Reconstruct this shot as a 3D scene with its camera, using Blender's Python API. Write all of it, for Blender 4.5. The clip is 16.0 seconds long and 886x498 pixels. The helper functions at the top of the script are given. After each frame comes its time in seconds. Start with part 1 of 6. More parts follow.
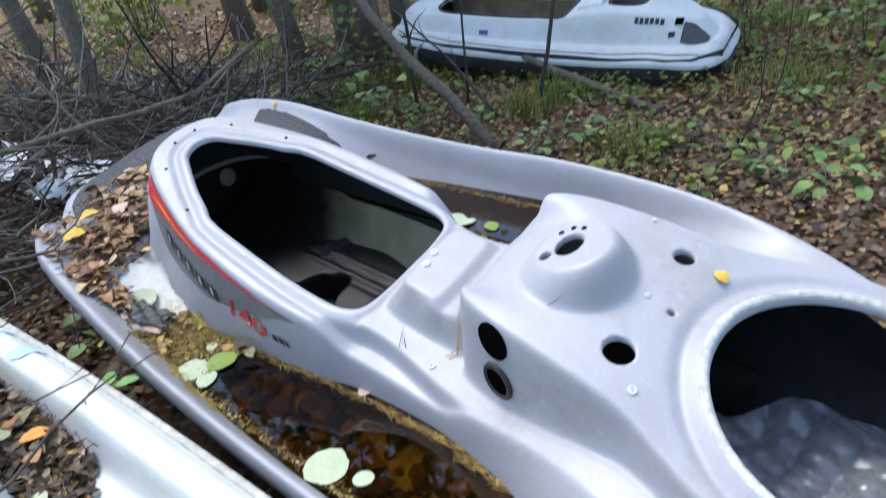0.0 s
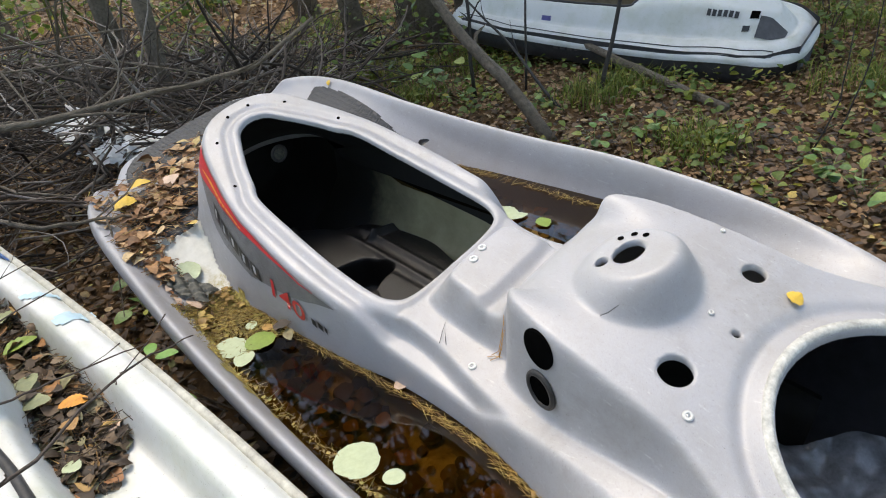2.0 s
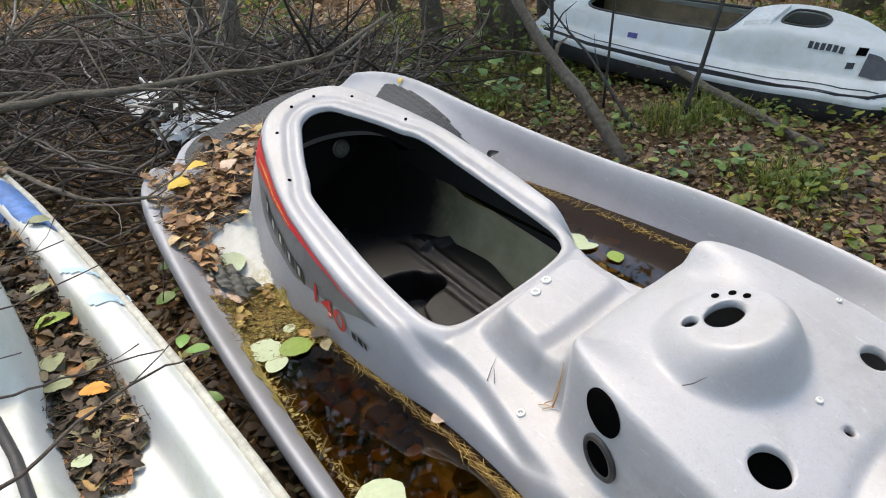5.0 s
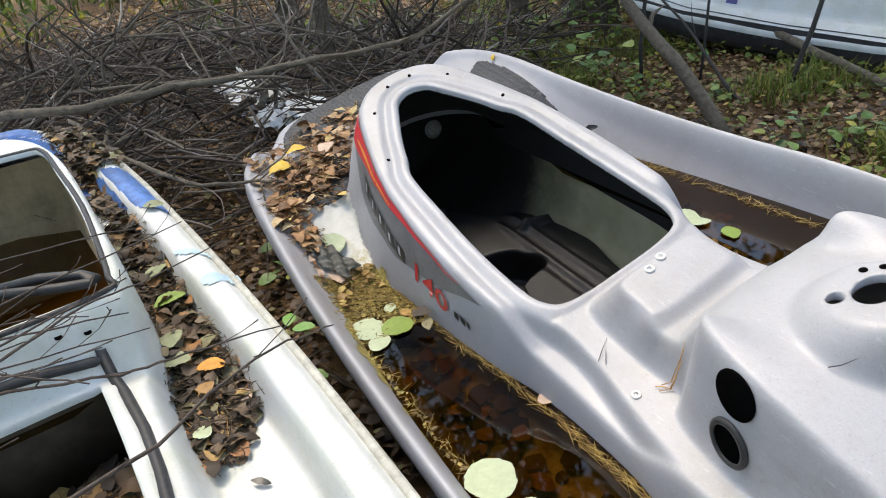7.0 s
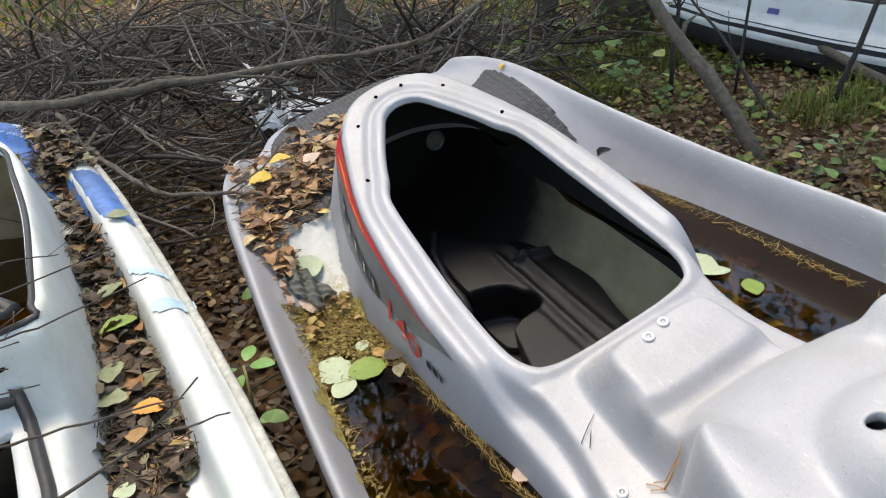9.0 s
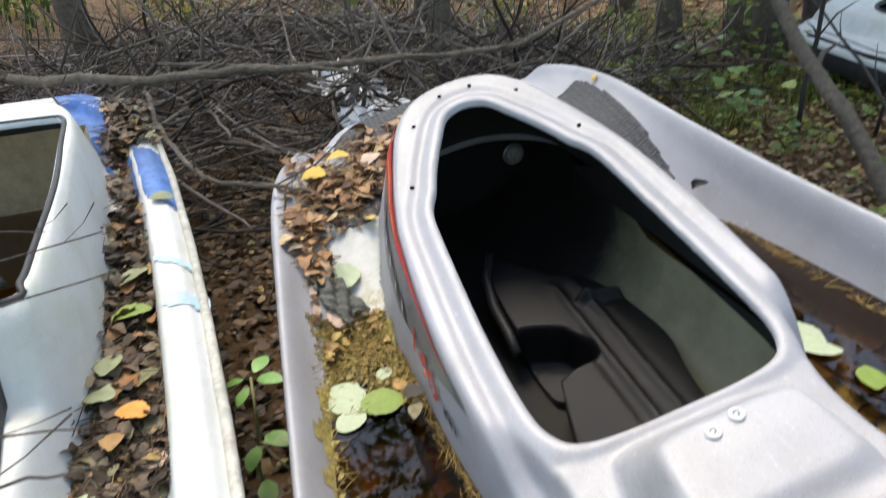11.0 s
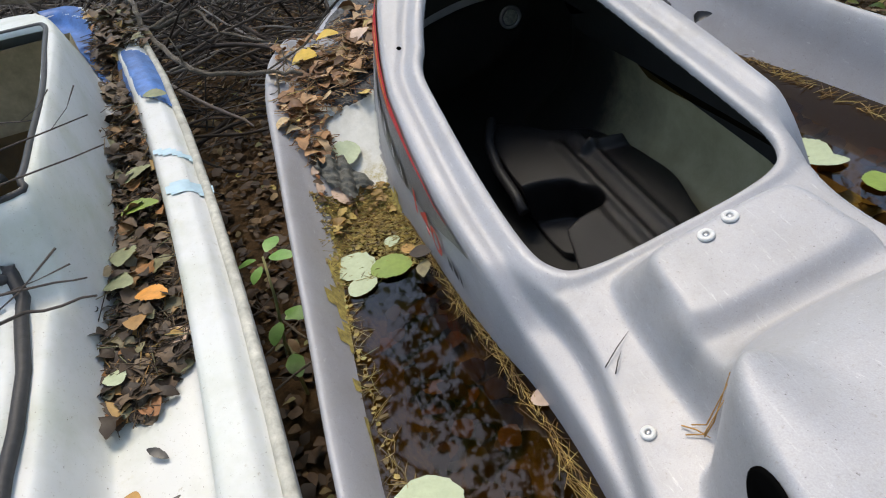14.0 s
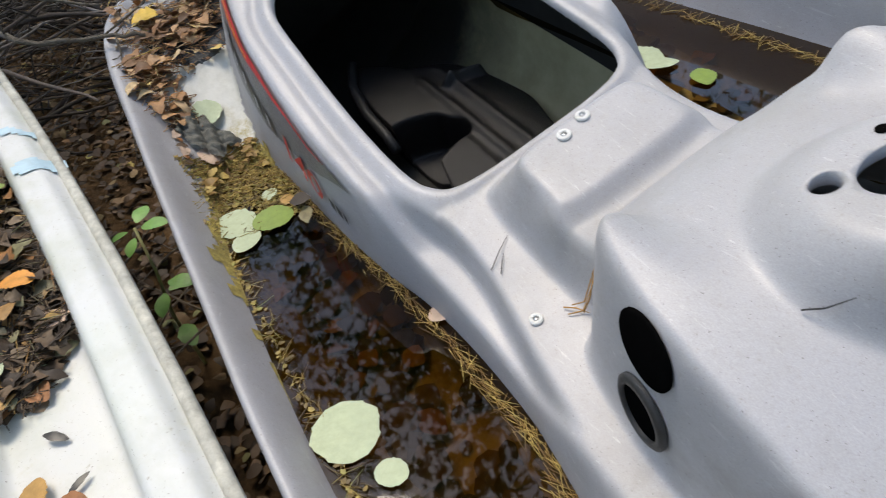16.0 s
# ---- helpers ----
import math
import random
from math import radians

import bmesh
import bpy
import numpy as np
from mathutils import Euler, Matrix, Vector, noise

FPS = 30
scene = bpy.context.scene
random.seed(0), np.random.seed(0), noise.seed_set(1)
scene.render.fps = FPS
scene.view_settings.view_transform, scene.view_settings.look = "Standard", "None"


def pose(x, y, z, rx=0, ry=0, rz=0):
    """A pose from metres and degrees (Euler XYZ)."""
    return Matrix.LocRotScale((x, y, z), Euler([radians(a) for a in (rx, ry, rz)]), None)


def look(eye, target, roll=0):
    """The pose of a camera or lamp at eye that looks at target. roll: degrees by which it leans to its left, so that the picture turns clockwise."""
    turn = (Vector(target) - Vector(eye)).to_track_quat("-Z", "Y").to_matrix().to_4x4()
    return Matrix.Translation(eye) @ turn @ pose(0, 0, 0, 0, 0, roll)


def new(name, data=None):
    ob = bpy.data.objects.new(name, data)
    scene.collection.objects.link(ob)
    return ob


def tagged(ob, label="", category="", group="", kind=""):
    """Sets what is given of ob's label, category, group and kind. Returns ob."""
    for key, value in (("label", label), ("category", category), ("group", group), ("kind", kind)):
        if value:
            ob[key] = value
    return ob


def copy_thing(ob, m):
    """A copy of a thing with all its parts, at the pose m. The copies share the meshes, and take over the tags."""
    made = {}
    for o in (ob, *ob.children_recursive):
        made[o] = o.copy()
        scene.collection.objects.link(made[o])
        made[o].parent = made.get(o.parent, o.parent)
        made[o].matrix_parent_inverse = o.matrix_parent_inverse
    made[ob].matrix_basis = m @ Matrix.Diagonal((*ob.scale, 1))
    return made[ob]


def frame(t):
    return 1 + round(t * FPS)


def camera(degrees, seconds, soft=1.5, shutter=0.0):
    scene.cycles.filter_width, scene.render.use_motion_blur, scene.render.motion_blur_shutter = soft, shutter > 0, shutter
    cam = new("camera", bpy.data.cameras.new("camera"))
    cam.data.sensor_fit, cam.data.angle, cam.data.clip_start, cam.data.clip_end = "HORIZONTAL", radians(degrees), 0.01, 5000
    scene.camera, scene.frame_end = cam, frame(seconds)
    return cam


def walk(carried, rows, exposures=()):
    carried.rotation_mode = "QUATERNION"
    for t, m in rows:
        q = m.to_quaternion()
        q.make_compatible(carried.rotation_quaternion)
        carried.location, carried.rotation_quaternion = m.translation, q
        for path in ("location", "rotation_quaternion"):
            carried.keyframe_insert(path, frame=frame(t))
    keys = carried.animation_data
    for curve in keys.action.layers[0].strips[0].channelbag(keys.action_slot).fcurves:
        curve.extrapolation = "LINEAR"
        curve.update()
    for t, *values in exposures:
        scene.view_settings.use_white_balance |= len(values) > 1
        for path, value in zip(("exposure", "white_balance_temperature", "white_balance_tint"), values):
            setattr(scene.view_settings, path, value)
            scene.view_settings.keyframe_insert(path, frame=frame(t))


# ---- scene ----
cam = camera(68.5, 16.0, 1.0, 0.25)
PATH = [
    (0, (0.39, 0.255, 1.661), (0.146, 1.997, 0.708), -9.1),
    (0.5, (0.388, 0.215, 1.593), (0.089, 1.817, 0.432), -11.6),
    (1, (0.372, 0.179, 1.62), (0.059, 1.794, 0.482), -10.3),
    (1.5, (0.376, 0.207, 1.646), (0.094, 1.877, 0.582), -7.7),
    (2, (0.375, 0.332, 1.649), (-0.01, 2.034, 0.672), -7.6),
    (2.5, (0.426, 0.417, 1.608), (0.081, 2.079, 0.549), -4.9),
    (3, (0.409, 0.404, 1.617), (0.327, 2.152, 0.649), 2.7),
    (3.5, (0.361, 0.429, 1.623), (0.157, 2.152, 0.629), -0.7),
    (4, (0.324, 0.478, 1.628), (-0.169, 2.18, 0.701), -4.2),
    (4.2, (0.328, 0.49, 1.623), (-0.171, 2.189, 0.693), -3.2),
    (6.3, (0.278, 0.492, 1.598), (-0.398, 2.103, 0.623), -6.5),
    (6.5, (0.27, 0.489, 1.592), (-0.443, 2.089, 0.628), -6.7),
    (7, (0.255, 0.491, 1.586), (-0.514, 2.059, 0.613), -7.9),
    (7.5, (0.247, 0.506, 1.584), (-0.575, 2.055, 0.623), -7.8),
    (8, (0.274, 0.546, 1.569), (-0.556, 2.073, 0.578), -8.8),
    (8.5, (0.298, 0.611, 1.551), (-0.525, 2.149, 0.573), -10.0),
    (8.7, (0.274, 0.675, 1.551), (-0.529, 2.219, 0.566), -7.9),
    (10.8, (0.256, 1.037, 1.486), (-0.817, 2.511, 0.663), -2.3),
    (11, (0.261, 1.032, 1.443), (-0.838, 2.434, 0.534), -3.8),
    (11.5, (0.26, 1.003, 1.356), (-0.845, 2.219, 0.215), -9.5),
    (12, (0.269, 0.996, 1.355), (-0.805, 2.226, 0.201), -9.6),
    (12.5, (0.284, 1.007, 1.345), (-0.807, 2.217, 0.184), -8.2),
    (13, (0.352, 1.047, 1.332), (-0.769, 2.265, 0.21), -11.0),
    (13.5, (0.365, 1.056, 1.322), (-0.739, 2.278, 0.188), -11.7),
    (14, (0.328, 1.023, 1.342), (-0.767, 2.24, 0.194), -11.5),
    (14.5, (0.289, 0.993, 1.373), (-0.796, 2.236, 0.243), -10.6),
    (15, (0.278, 0.97, 1.363), (-0.774, 2.218, 0.208), -10.9),
    (15.5, (0.307, 0.957, 1.33), (-0.624, 2.227, 0.097), -12.6),
    (15.6, (0.316, 0.956, 1.33), (-0.577, 2.227, 0.07), -12.8),
    (16, (0.353, 0.959, 1.323), (-0.406, 2.276, 0.022), -12.2),
]
walk(cam, [(t, look(eye, target, roll)) for t, eye, target, roll in PATH], [(0, 1.84, 6250, 10), (0.5, 1.70, 6900, 9), (1.0, 1.64, 7250, 9), (2.5, 1.66, 7700, 9), (4.2, 1.78, 7600, 9), (8.7, 1.74, 7600, 9), (11.0, 1.86, 7500, 9), (12.0, 1.56, 7400, 9), (16.0, 1.38, 7400, 9)])

# ---- world and sun: soft woodland daylight ----
world = bpy.data.worlds.new("sky")
scene.world = world
world.use_nodes = True
wn = world.node_tree.nodes
sky = wn.new("ShaderNodeTexSky")
sky.sky_type, sky.sun_disc = "NISHITA", False
SUN_UP, SUN_ROUND = radians(69), radians(-62)
sky.sun_elevation, sky.sun_rotation = SUN_UP, SUN_ROUND
wn["Background"].inputs["Strength"].default_value = 0.15
world.node_tree.links.new(sky.outputs[0], wn["Background"].inputs["Color"])
sun_lamp = bpy.data.lights.new("sun", "SUN")
sun_lamp.energy, sun_lamp.angle, sun_lamp.color = 1.1, radians(24), (1.0, 0.95, 0.87)
sun = new("sun", sun_lamp)
sun_dir = Vector((math.sin(SUN_ROUND) * math.cos(SUN_UP), math.cos(SUN_ROUND) * math.cos(SUN_UP), math.sin(SUN_UP)))
sun.matrix_world = look(sun_dir * 30, (0, 0, 0))


# ---- materials ----
class Nodes:
    """A short way to wire a node material."""

    def __init__(self, name):
        self.mat = bpy.data.materials.new(name)
        self.mat.use_nodes = True
        self.tree = self.mat.node_tree
        self.bsdf = self.tree.nodes["Principled BSDF"]
        self.place = self.add("ShaderNodeTexCoord").outputs["Object"]

    def add(self, kind):
        return self.tree.nodes.new(kind)

    def join(self, a, b):
        self.tree.links.new(a, b)

    def noise(self, scale, detail=4.0, rough=0.6, vec=None, stretch=None):
        n = self.add("ShaderNodeTexNoise")
        n.inputs["Scale"].default_value, n.inputs["Detail"].default_value, n.inputs["Roughness"].default_value = scale, detail, rough
        src = vec or self.place
        if stretch:
            m = self.add("ShaderNodeMapping")
            m.inputs["Scale"].default_value = stretch
            self.join(src, m.inputs["Vector"])
            src = m.outputs[0]
        self.join(src, n.inputs["Vector"])
        return n.outputs["Fac"]

    def ramp(self, fac, stops):
        r = self.add("ShaderNodeValToRGB")
        el = r.color_ramp.elements
        while len(el) < len(stops):
            el.new(0.5)
        for e, (p, c) in zip(el, stops):
            e.position, e.color = p, (*(c if isinstance(c, tuple) else (c, c, c)), 1)
        self.join(fac, r.inputs[0])
        return r.outputs[0]

    def mix(self, fac, a, b):
        m = self.add("ShaderNodeMix")
        m.data_type = "RGBA"
        for value, sock in ((fac, m.inputs[0]), (a, m.inputs[6]), (b, m.inputs[7])):
            if isinstance(value, (tuple, float, int)):
                sock.default_value = (*value, 1) if isinstance(value, tuple) else value
            else:
                self.join(value, sock)
        return m.outputs[2]

    def bump(self, fac, strength=0.3, dist=0.01):
        b = self.add("ShaderNodeBump")
        b.inputs["Strength"].default_value, b.inputs["Distance"].default_value = strength, dist
        self.join(fac, b.inputs["Height"])
        self.join(b.outputs[0], self.bsdf.inputs["Normal"])
        return self

    def set(self, color=None, rough=0.5, metal=0.0, coat=0.0, spec=None):
        for value, key in ((color, "Base Color"), (rough, "Roughness"), (metal, "Metallic"), (coat, "Coat Weight"), (spec, "Specular IOR Level")):
            if value is None:
                continue
            sock = self.bsdf.inputs[key]
            if isinstance(value, (tuple, float, int)):
                sock.default_value = (*value, 1) if isinstance(value, tuple) else value
            else:
                self.join(value, sock)
        return self


def silver_paint():
    n = Nodes("silver gelcoat")
    dirt = n.ramp(n.noise(5.0, 9, 0.75), [(0.46, 0.0), (0.74, 0.45)])
    fleck = n.ramp(n.noise(700, 2, 0.5), [(0.3, (0.335, 0.333, 0.350)), (0.7, (0.40, 0.398, 0.418))])
    scuff = n.ramp(n.noise(26, 8, 0.75, stretch=(1, 6, 3)), [(0.60, 0.0), (0.70, 0.55)])
    scratch = n.ramp(n.noise(70, 3, 0.6, stretch=(0.12, 3.0, 1.5)), [(0.66, 0.0), (0.72, 0.16)])
    grime = n.ramp(n.noise(150, 7, 0.8), [(0.57, 0.0), (0.68, 0.6)])
    col = n.mix(dirt, fleck, (0.27, 0.255, 0.225))
    col = n.mix(n.ramp(n.noise(2.1, 10, 0.8), [(0.56, 0.0), (0.66, 0.35)]), col, (0.23, 0.22, 0.195))
    col = n.mix(n.ramp(n.noise(330, 2, 0.5), [(0.70, 0.0), (0.74, 0.7)]), col, (0.11, 0.10, 0.085))
    col = n.mix(scuff, col, (0.66, 0.66, 0.66))
    col = n.mix(scratch, col, (0.70, 0.70, 0.71))
    col = n.mix(grime, col, (0.25, 0.235, 0.20))
    n.set(col, n.ramp(n.noise(11, 9, 0.75), [(0.3, 0.42), (0.7, 0.60)]), 0.10, 0.0, 0.42)
    return n.bump(n.noise(60, 4), 0.04, 0.004).mat


def white_gelcoat(name="weathered white gelcoat", green=0.35):
    n = Nodes(name)
    dirt = n.ramp(n.noise(4.0, 8, 0.7), [(0.46, 0.0), (0.78, 1.0)])
    speck = n.ramp(n.noise(70, 6, 0.8), [(0.60, 0.0), (0.70, 0.7)])
    algae = n.ramp(n.noise(2.2, 5), [(0.5, 0.0), (0.8, green)])
    col = n.mix(dirt, (0.60, 0.61, 0.60), (0.45, 0.47, 0.40))
    col = n.mix(algae, col, (0.50, 0.57, 0.42))
    col = n.mix(n.ramp(n.noise(9, 9, 0.8), [(0.58, 0.0), (0.72, 0.5)]), col, (0.50, 0.48, 0.37))
    col = n.mix(speck, col, (0.30, 0.27, 0.20))
    col = n.mix(n.ramp(n.noise(240, 3, 0.6), [(0.68, 0.0), (0.72, 0.8)]), col, (0.12, 0.10, 0.07))
    n.set(col, n.ramp(n.noise(20, 6), [(0.3, 0.45), (0.7, 0.7)]))
    return n.bump(n.noise(90, 5), 0.08, 0.004).mat


def plain(name, color, rough=0.6, metal=0.0, vary=0.35, scale=18.0, bump=0.15, dist=0.004):
    n = Nodes(name)
    dark = tuple(c * (1 - vary) for c in color)
    light = tuple(min(1, c * (1 + vary)) for c in color)
    col = n.ramp(n.noise(scale, 7, 0.7), [(0.3, dark), (0.7, light)])
    col = n.mix(n.ramp(n.noise(scale * 0.13, 4), [(0.4, 0.0), (0.7, 0.5)]), col, dark)
    n.set(col, rough, metal)
    return n.bump(n.noise(scale * 5, 5), bump, dist).mat


def varied(name, stops, rough=0.65, scale=60.0, random_per="island", thin=0.0):
    """Many small pieces, each with a tone of its own."""
    n = Nodes(name)
    if random_per == "island":
        rnd = n.add("ShaderNodeNewGeometry").outputs["Random Per Island"]
    else:
        rnd = n.add("ShaderNodeObjectInfo").outputs["Random"]
    col = n.ramp(rnd, stops)
    col = n.mix(n.ramp(n.noise(scale, 5, 0.7), [(0.35, 0.0), (0.75, 0.6)]), col, (0.05, 0.035, 0.02))
    n.set(col, rough)
    if thin:
        through_light, both = n.add("ShaderNodeBsdfTranslucent"), n.add("ShaderNodeMixShader")
        both.inputs[0].default_value = thin
        n.join(col, through_light.inputs[0])
        n.join(n.bsdf.outputs[0], both.inputs[1])
        n.join(through_light.outputs[0], both.inputs[2])
        n.join(both.outputs[0], n.tree.nodes["Material Output"].inputs[0])
    return n.bump(n.noise(scale * 2, 4), 0.2, 0.003).mat


SILVER = silver_paint()
WHITE = white_gelcoat()
WHITE_FAR = white_gelcoat("dull white gelcoat", 0.2)
BLACK_PLASTIC = plain("black textured plastic", (0.006, 0.006, 0.007), 0.33, 0, 0.4, 300, 0.6, 0.002)
# flat black without gloss, paints the shade of holes that aren't cut
HOLE_SHADE = plain("painted hole shade", (0.003, 0.003, 0.003), 1.0)
HOLE_SHADE.node_tree.nodes["Principled BSDF"].inputs["Specular IOR Level"].default_value = 0.0
# near-black stands in for the shade inside the engine bay
BAY_SHADE = plain("engine bay painted shade", (0.012, 0.012, 0.011), 0.8, 0, 0.4, 9)
RUBBER = plain("black rubber", (0.02, 0.02, 0.021), 0.55, 0, 0.4, 60)


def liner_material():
    n = Nodes("olive grey fibreglass, shade painted aft")
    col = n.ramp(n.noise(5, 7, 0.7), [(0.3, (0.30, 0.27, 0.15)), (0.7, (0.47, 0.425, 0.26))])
    # x plus noise fades the colour to near-black aft, as painted shade
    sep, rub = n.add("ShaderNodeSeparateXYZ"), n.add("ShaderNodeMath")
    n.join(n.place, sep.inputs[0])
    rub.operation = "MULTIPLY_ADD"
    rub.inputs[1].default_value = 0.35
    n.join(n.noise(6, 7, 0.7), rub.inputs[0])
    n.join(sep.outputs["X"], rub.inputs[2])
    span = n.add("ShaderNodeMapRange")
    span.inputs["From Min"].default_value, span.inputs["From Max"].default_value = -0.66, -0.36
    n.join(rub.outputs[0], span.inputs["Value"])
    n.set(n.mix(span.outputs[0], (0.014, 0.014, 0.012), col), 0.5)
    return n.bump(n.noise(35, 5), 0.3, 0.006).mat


LINER = liner_material()
HULL_DARK = plain("dark hull gelcoat", (0.05, 0.05, 0.055), 0.45)
BARK = plain("grey brown bark", (0.17, 0.14, 0.105), 0.9, 0, 0.45, 30, 0.9, 0.02)
TWIG = plain("dark twig bark", (0.07, 0.052, 0.042), 0.85, 0, 0.4, 40, 0.6, 0.006)
STEEL = plain("stainless steel", (0.55, 0.55, 0.55), 0.35, 0.9, 0.15, 90)
RED = plain("red decal", (0.55, 0.02, 0.03), 0.4, 0, 0.15)
ORANGE = plain("orange decal", (0.75, 0.30, 0.04), 0.4, 0, 0.15)
DECAL_BLACK = plain("black decal", (0.02, 0.02, 0.02), 0.4)
DECAL_WHITE = plain("pale decal", (0.42, 0.42, 0.43), 0.4)
BLUE = plain("blue paint", (0.06, 0.16, 0.42), 0.45, 0, 0.5)
RING_WHITE = plain("white scuffed rim", (0.62, 0.62, 0.60), 0.6, 0, 0.2, 40, 0.4)


def soil_material():
    n = Nodes("damp leaf mould")
    col = n.ramp(n.noise(3.0, 8, 0.7), [(0.3, (0.045, 0.029, 0.016)), (0.5, (0.115, 0.070, 0.036)), (0.68, (0.21, 0.128, 0.062))])
    col = n.mix(n.ramp(n.noise(40, 6, 0.8), [(0.45, 0.0), (0.65, 0.7)]), col, (0.20, 0.115, 0.055))
    n.set(col, 0.95, spec=0.15)
    return n.bump(n.noise(28, 8, 0.8), 1.0, 0.03).mat


SOIL = soil_material()
LEAF_BROWN = varied("dry brown leaves", [(0.0, (0.08, 0.046, 0.022)), (0.3, (0.19, 0.102, 0.046)), (0.55, (0.29, 0.16, 0.07)), (0.80, (0.37, 0.225, 0.105)), (0.92, (0.46, 0.33, 0.17)), (0.97, (0.52, 0.38, 0.08)), (1.0, (0.24, 0.28, 0.09))])
LEAF_RUSTY = varied("rusty wet leaves", [(0.0, (0.09, 0.045, 0.022)), (0.3, (0.24, 0.115, 0.048)), (0.55, (0.40, 0.20, 0.08)), (0.78, (0.52, 0.31, 0.15)), (0.92, (0.60, 0.44, 0.26)), (1.0, (0.64, 0.47, 0.12))])
LEAF_GREEN = varied("green leaves", [(0.0, (0.07, 0.13, 0.02)), (0.4, (0.14, 0.22, 0.035)), (0.75, (0.24, 0.31, 0.055)), (1.0, (0.50, 0.42, 0.07))], 0.5, thin=0.4)
LEAF_PALE = plain("pale underside of an aspen leaf", (0.40, 0.46, 0.30), 0.6, 0, 0.15, 50)
LEAF_LIME = plain("yellow green leaf", (0.19, 0.27, 0.05), 0.5, 0, 0.2, 50)
LEAF_YELLOW = plain("yellow leaf", (0.62, 0.40, 0.05), 0.55, 0, 0.2, 50)
GRASS = varied("grass blades", [(0.0, (0.09, 0.15, 0.02)), (0.6, (0.20, 0.27, 0.045)), (1.0, (0.40, 0.36, 0.09))], thin=0.4)


def water_material():
    n = Nodes("still brown water")
    clear, gloss, mixer = n.add("ShaderNodeBsdfTransparent"), n.add("ShaderNodeBsdfGlossy"), n.add("ShaderNodeMixShader")
    fres = n.add("ShaderNodeFresnel")
    fres.inputs["IOR"].default_value = 1.45
    clear.inputs[0].default_value = (0.29, 0.19, 0.06, 1)
    gloss.inputs["Roughness"].default_value = 0.03
    bump = n.add("ShaderNodeBump")
    bump.inputs["Strength"].default_value, bump.inputs["Distance"].default_value = 0.05, 0.002
    n.join(n.noise(14, 2), bump.inputs["Height"])
    n.join(bump.outputs[0], gloss.inputs["Normal"])
    n.join(fres.outputs[0], mixer.inputs[0])
    n.join(clear.outputs[0], mixer.inputs[1])
    n.join(gloss.outputs[0], mixer.inputs[2])
    n.join(mixer.outputs[0], n.tree.nodes["Material Output"].inputs[0])
    n.tree.nodes.remove(n.bsdf)
    return n.mat


WATER = water_material()


# ---- small building helpers ----
def mesh_of(name, verts, faces, material, smooth=True):
    me = bpy.data.meshes.new(name)
    me.from_pydata([tuple(v) for v in verts], [], faces)
    me.materials.append(material)
    if smooth:
        me.shade_smooth()
    return me


def compact(verts, faces):
    """Only the vertices that the faces use."""
    used = sorted({i for q in faces for i in q})
    at = {i: k for k, i in enumerate(used)}
    return [verts[i] for i in used], [[at[i] for i in q] for q in faces]


def part_mesh(name, verts, faces, material, parent=None, label="", smooth=True):
    ob = new(name, mesh_of(name, verts, faces, material, smooth))
    ob.parent = parent
    return tagged(ob, label)


def part(name, bm, material, parent=None, label="", smooth=True):
    """Links a bmesh as one mesh object under a thing or a part."""
    me = bpy.data.meshes.new(name)
    bm.to_mesh(me)
    bm.free()
    me.materials.append(material)
    if smooth:
        me.shade_smooth()
    ob = new(name, me)
    ob.parent = parent
    return tagged(ob, label)


def empty(name, m, label="", category="", group="", kind=""):
    ob = new(name)
    ob.empty_display_size = 0.05
    ob.matrix_world = m
    return tagged(ob, label, category, group, kind)


def lerp(x, xs, ys):
    return np.interp(x, xs, ys)


def easy(x, pts):
    """A smooth curve through pairs (x, value), by cubic Hermite pieces."""
    xs, ys = np.array(pts, float).T
    x = np.clip(x, xs[0], xs[-1])
    slope = np.gradient(ys, xs)
    i = np.clip(np.searchsorted(xs, x) - 1, 0, len(xs) - 2)
    h = xs[i + 1] - xs[i]
    t = (x - xs[i]) / h
    return (2 * t**3 - 3 * t**2 + 1) * ys[i] + (t**3 - 2 * t**2 + t) * h * slope[i] + (3 * t**2 - 2 * t**3) * ys[i + 1] + (t**3 - t**2) * h * slope[i + 1]


def step(a, b, x):
    t = np.clip((x - a) / (b - a), 0, 1)
    return t * t * (3 - 2 * t)


def loop_of(pts, mirror=True, dense=8):
    """A closed smooth outline from half of it, mirrored about y = 0, as an array of points."""
    pts = [Vector((*p, 0)) for p in pts]
    if mirror:
        back = [Vector((p.x, -p.y, 0)) for p in reversed(pts) if abs(p.y) > 1e-6]
        pts = pts + back
    out = []
    n = len(pts)
    for i in range(n):
        a, b, c, d = pts[i - 1], pts[i], pts[(i + 1) % n], pts[(i + 2) % n]
        for k in range(dense):
            t = k / dense
            p = 0.5 * (2 * b + (c - a) * t + (2 * a - 5 * b + 4 * c - d) * t * t + (3 * b - a - 3 * c + d) * t**3)
            out.append((p.x, p.y))
    return np.array(out)


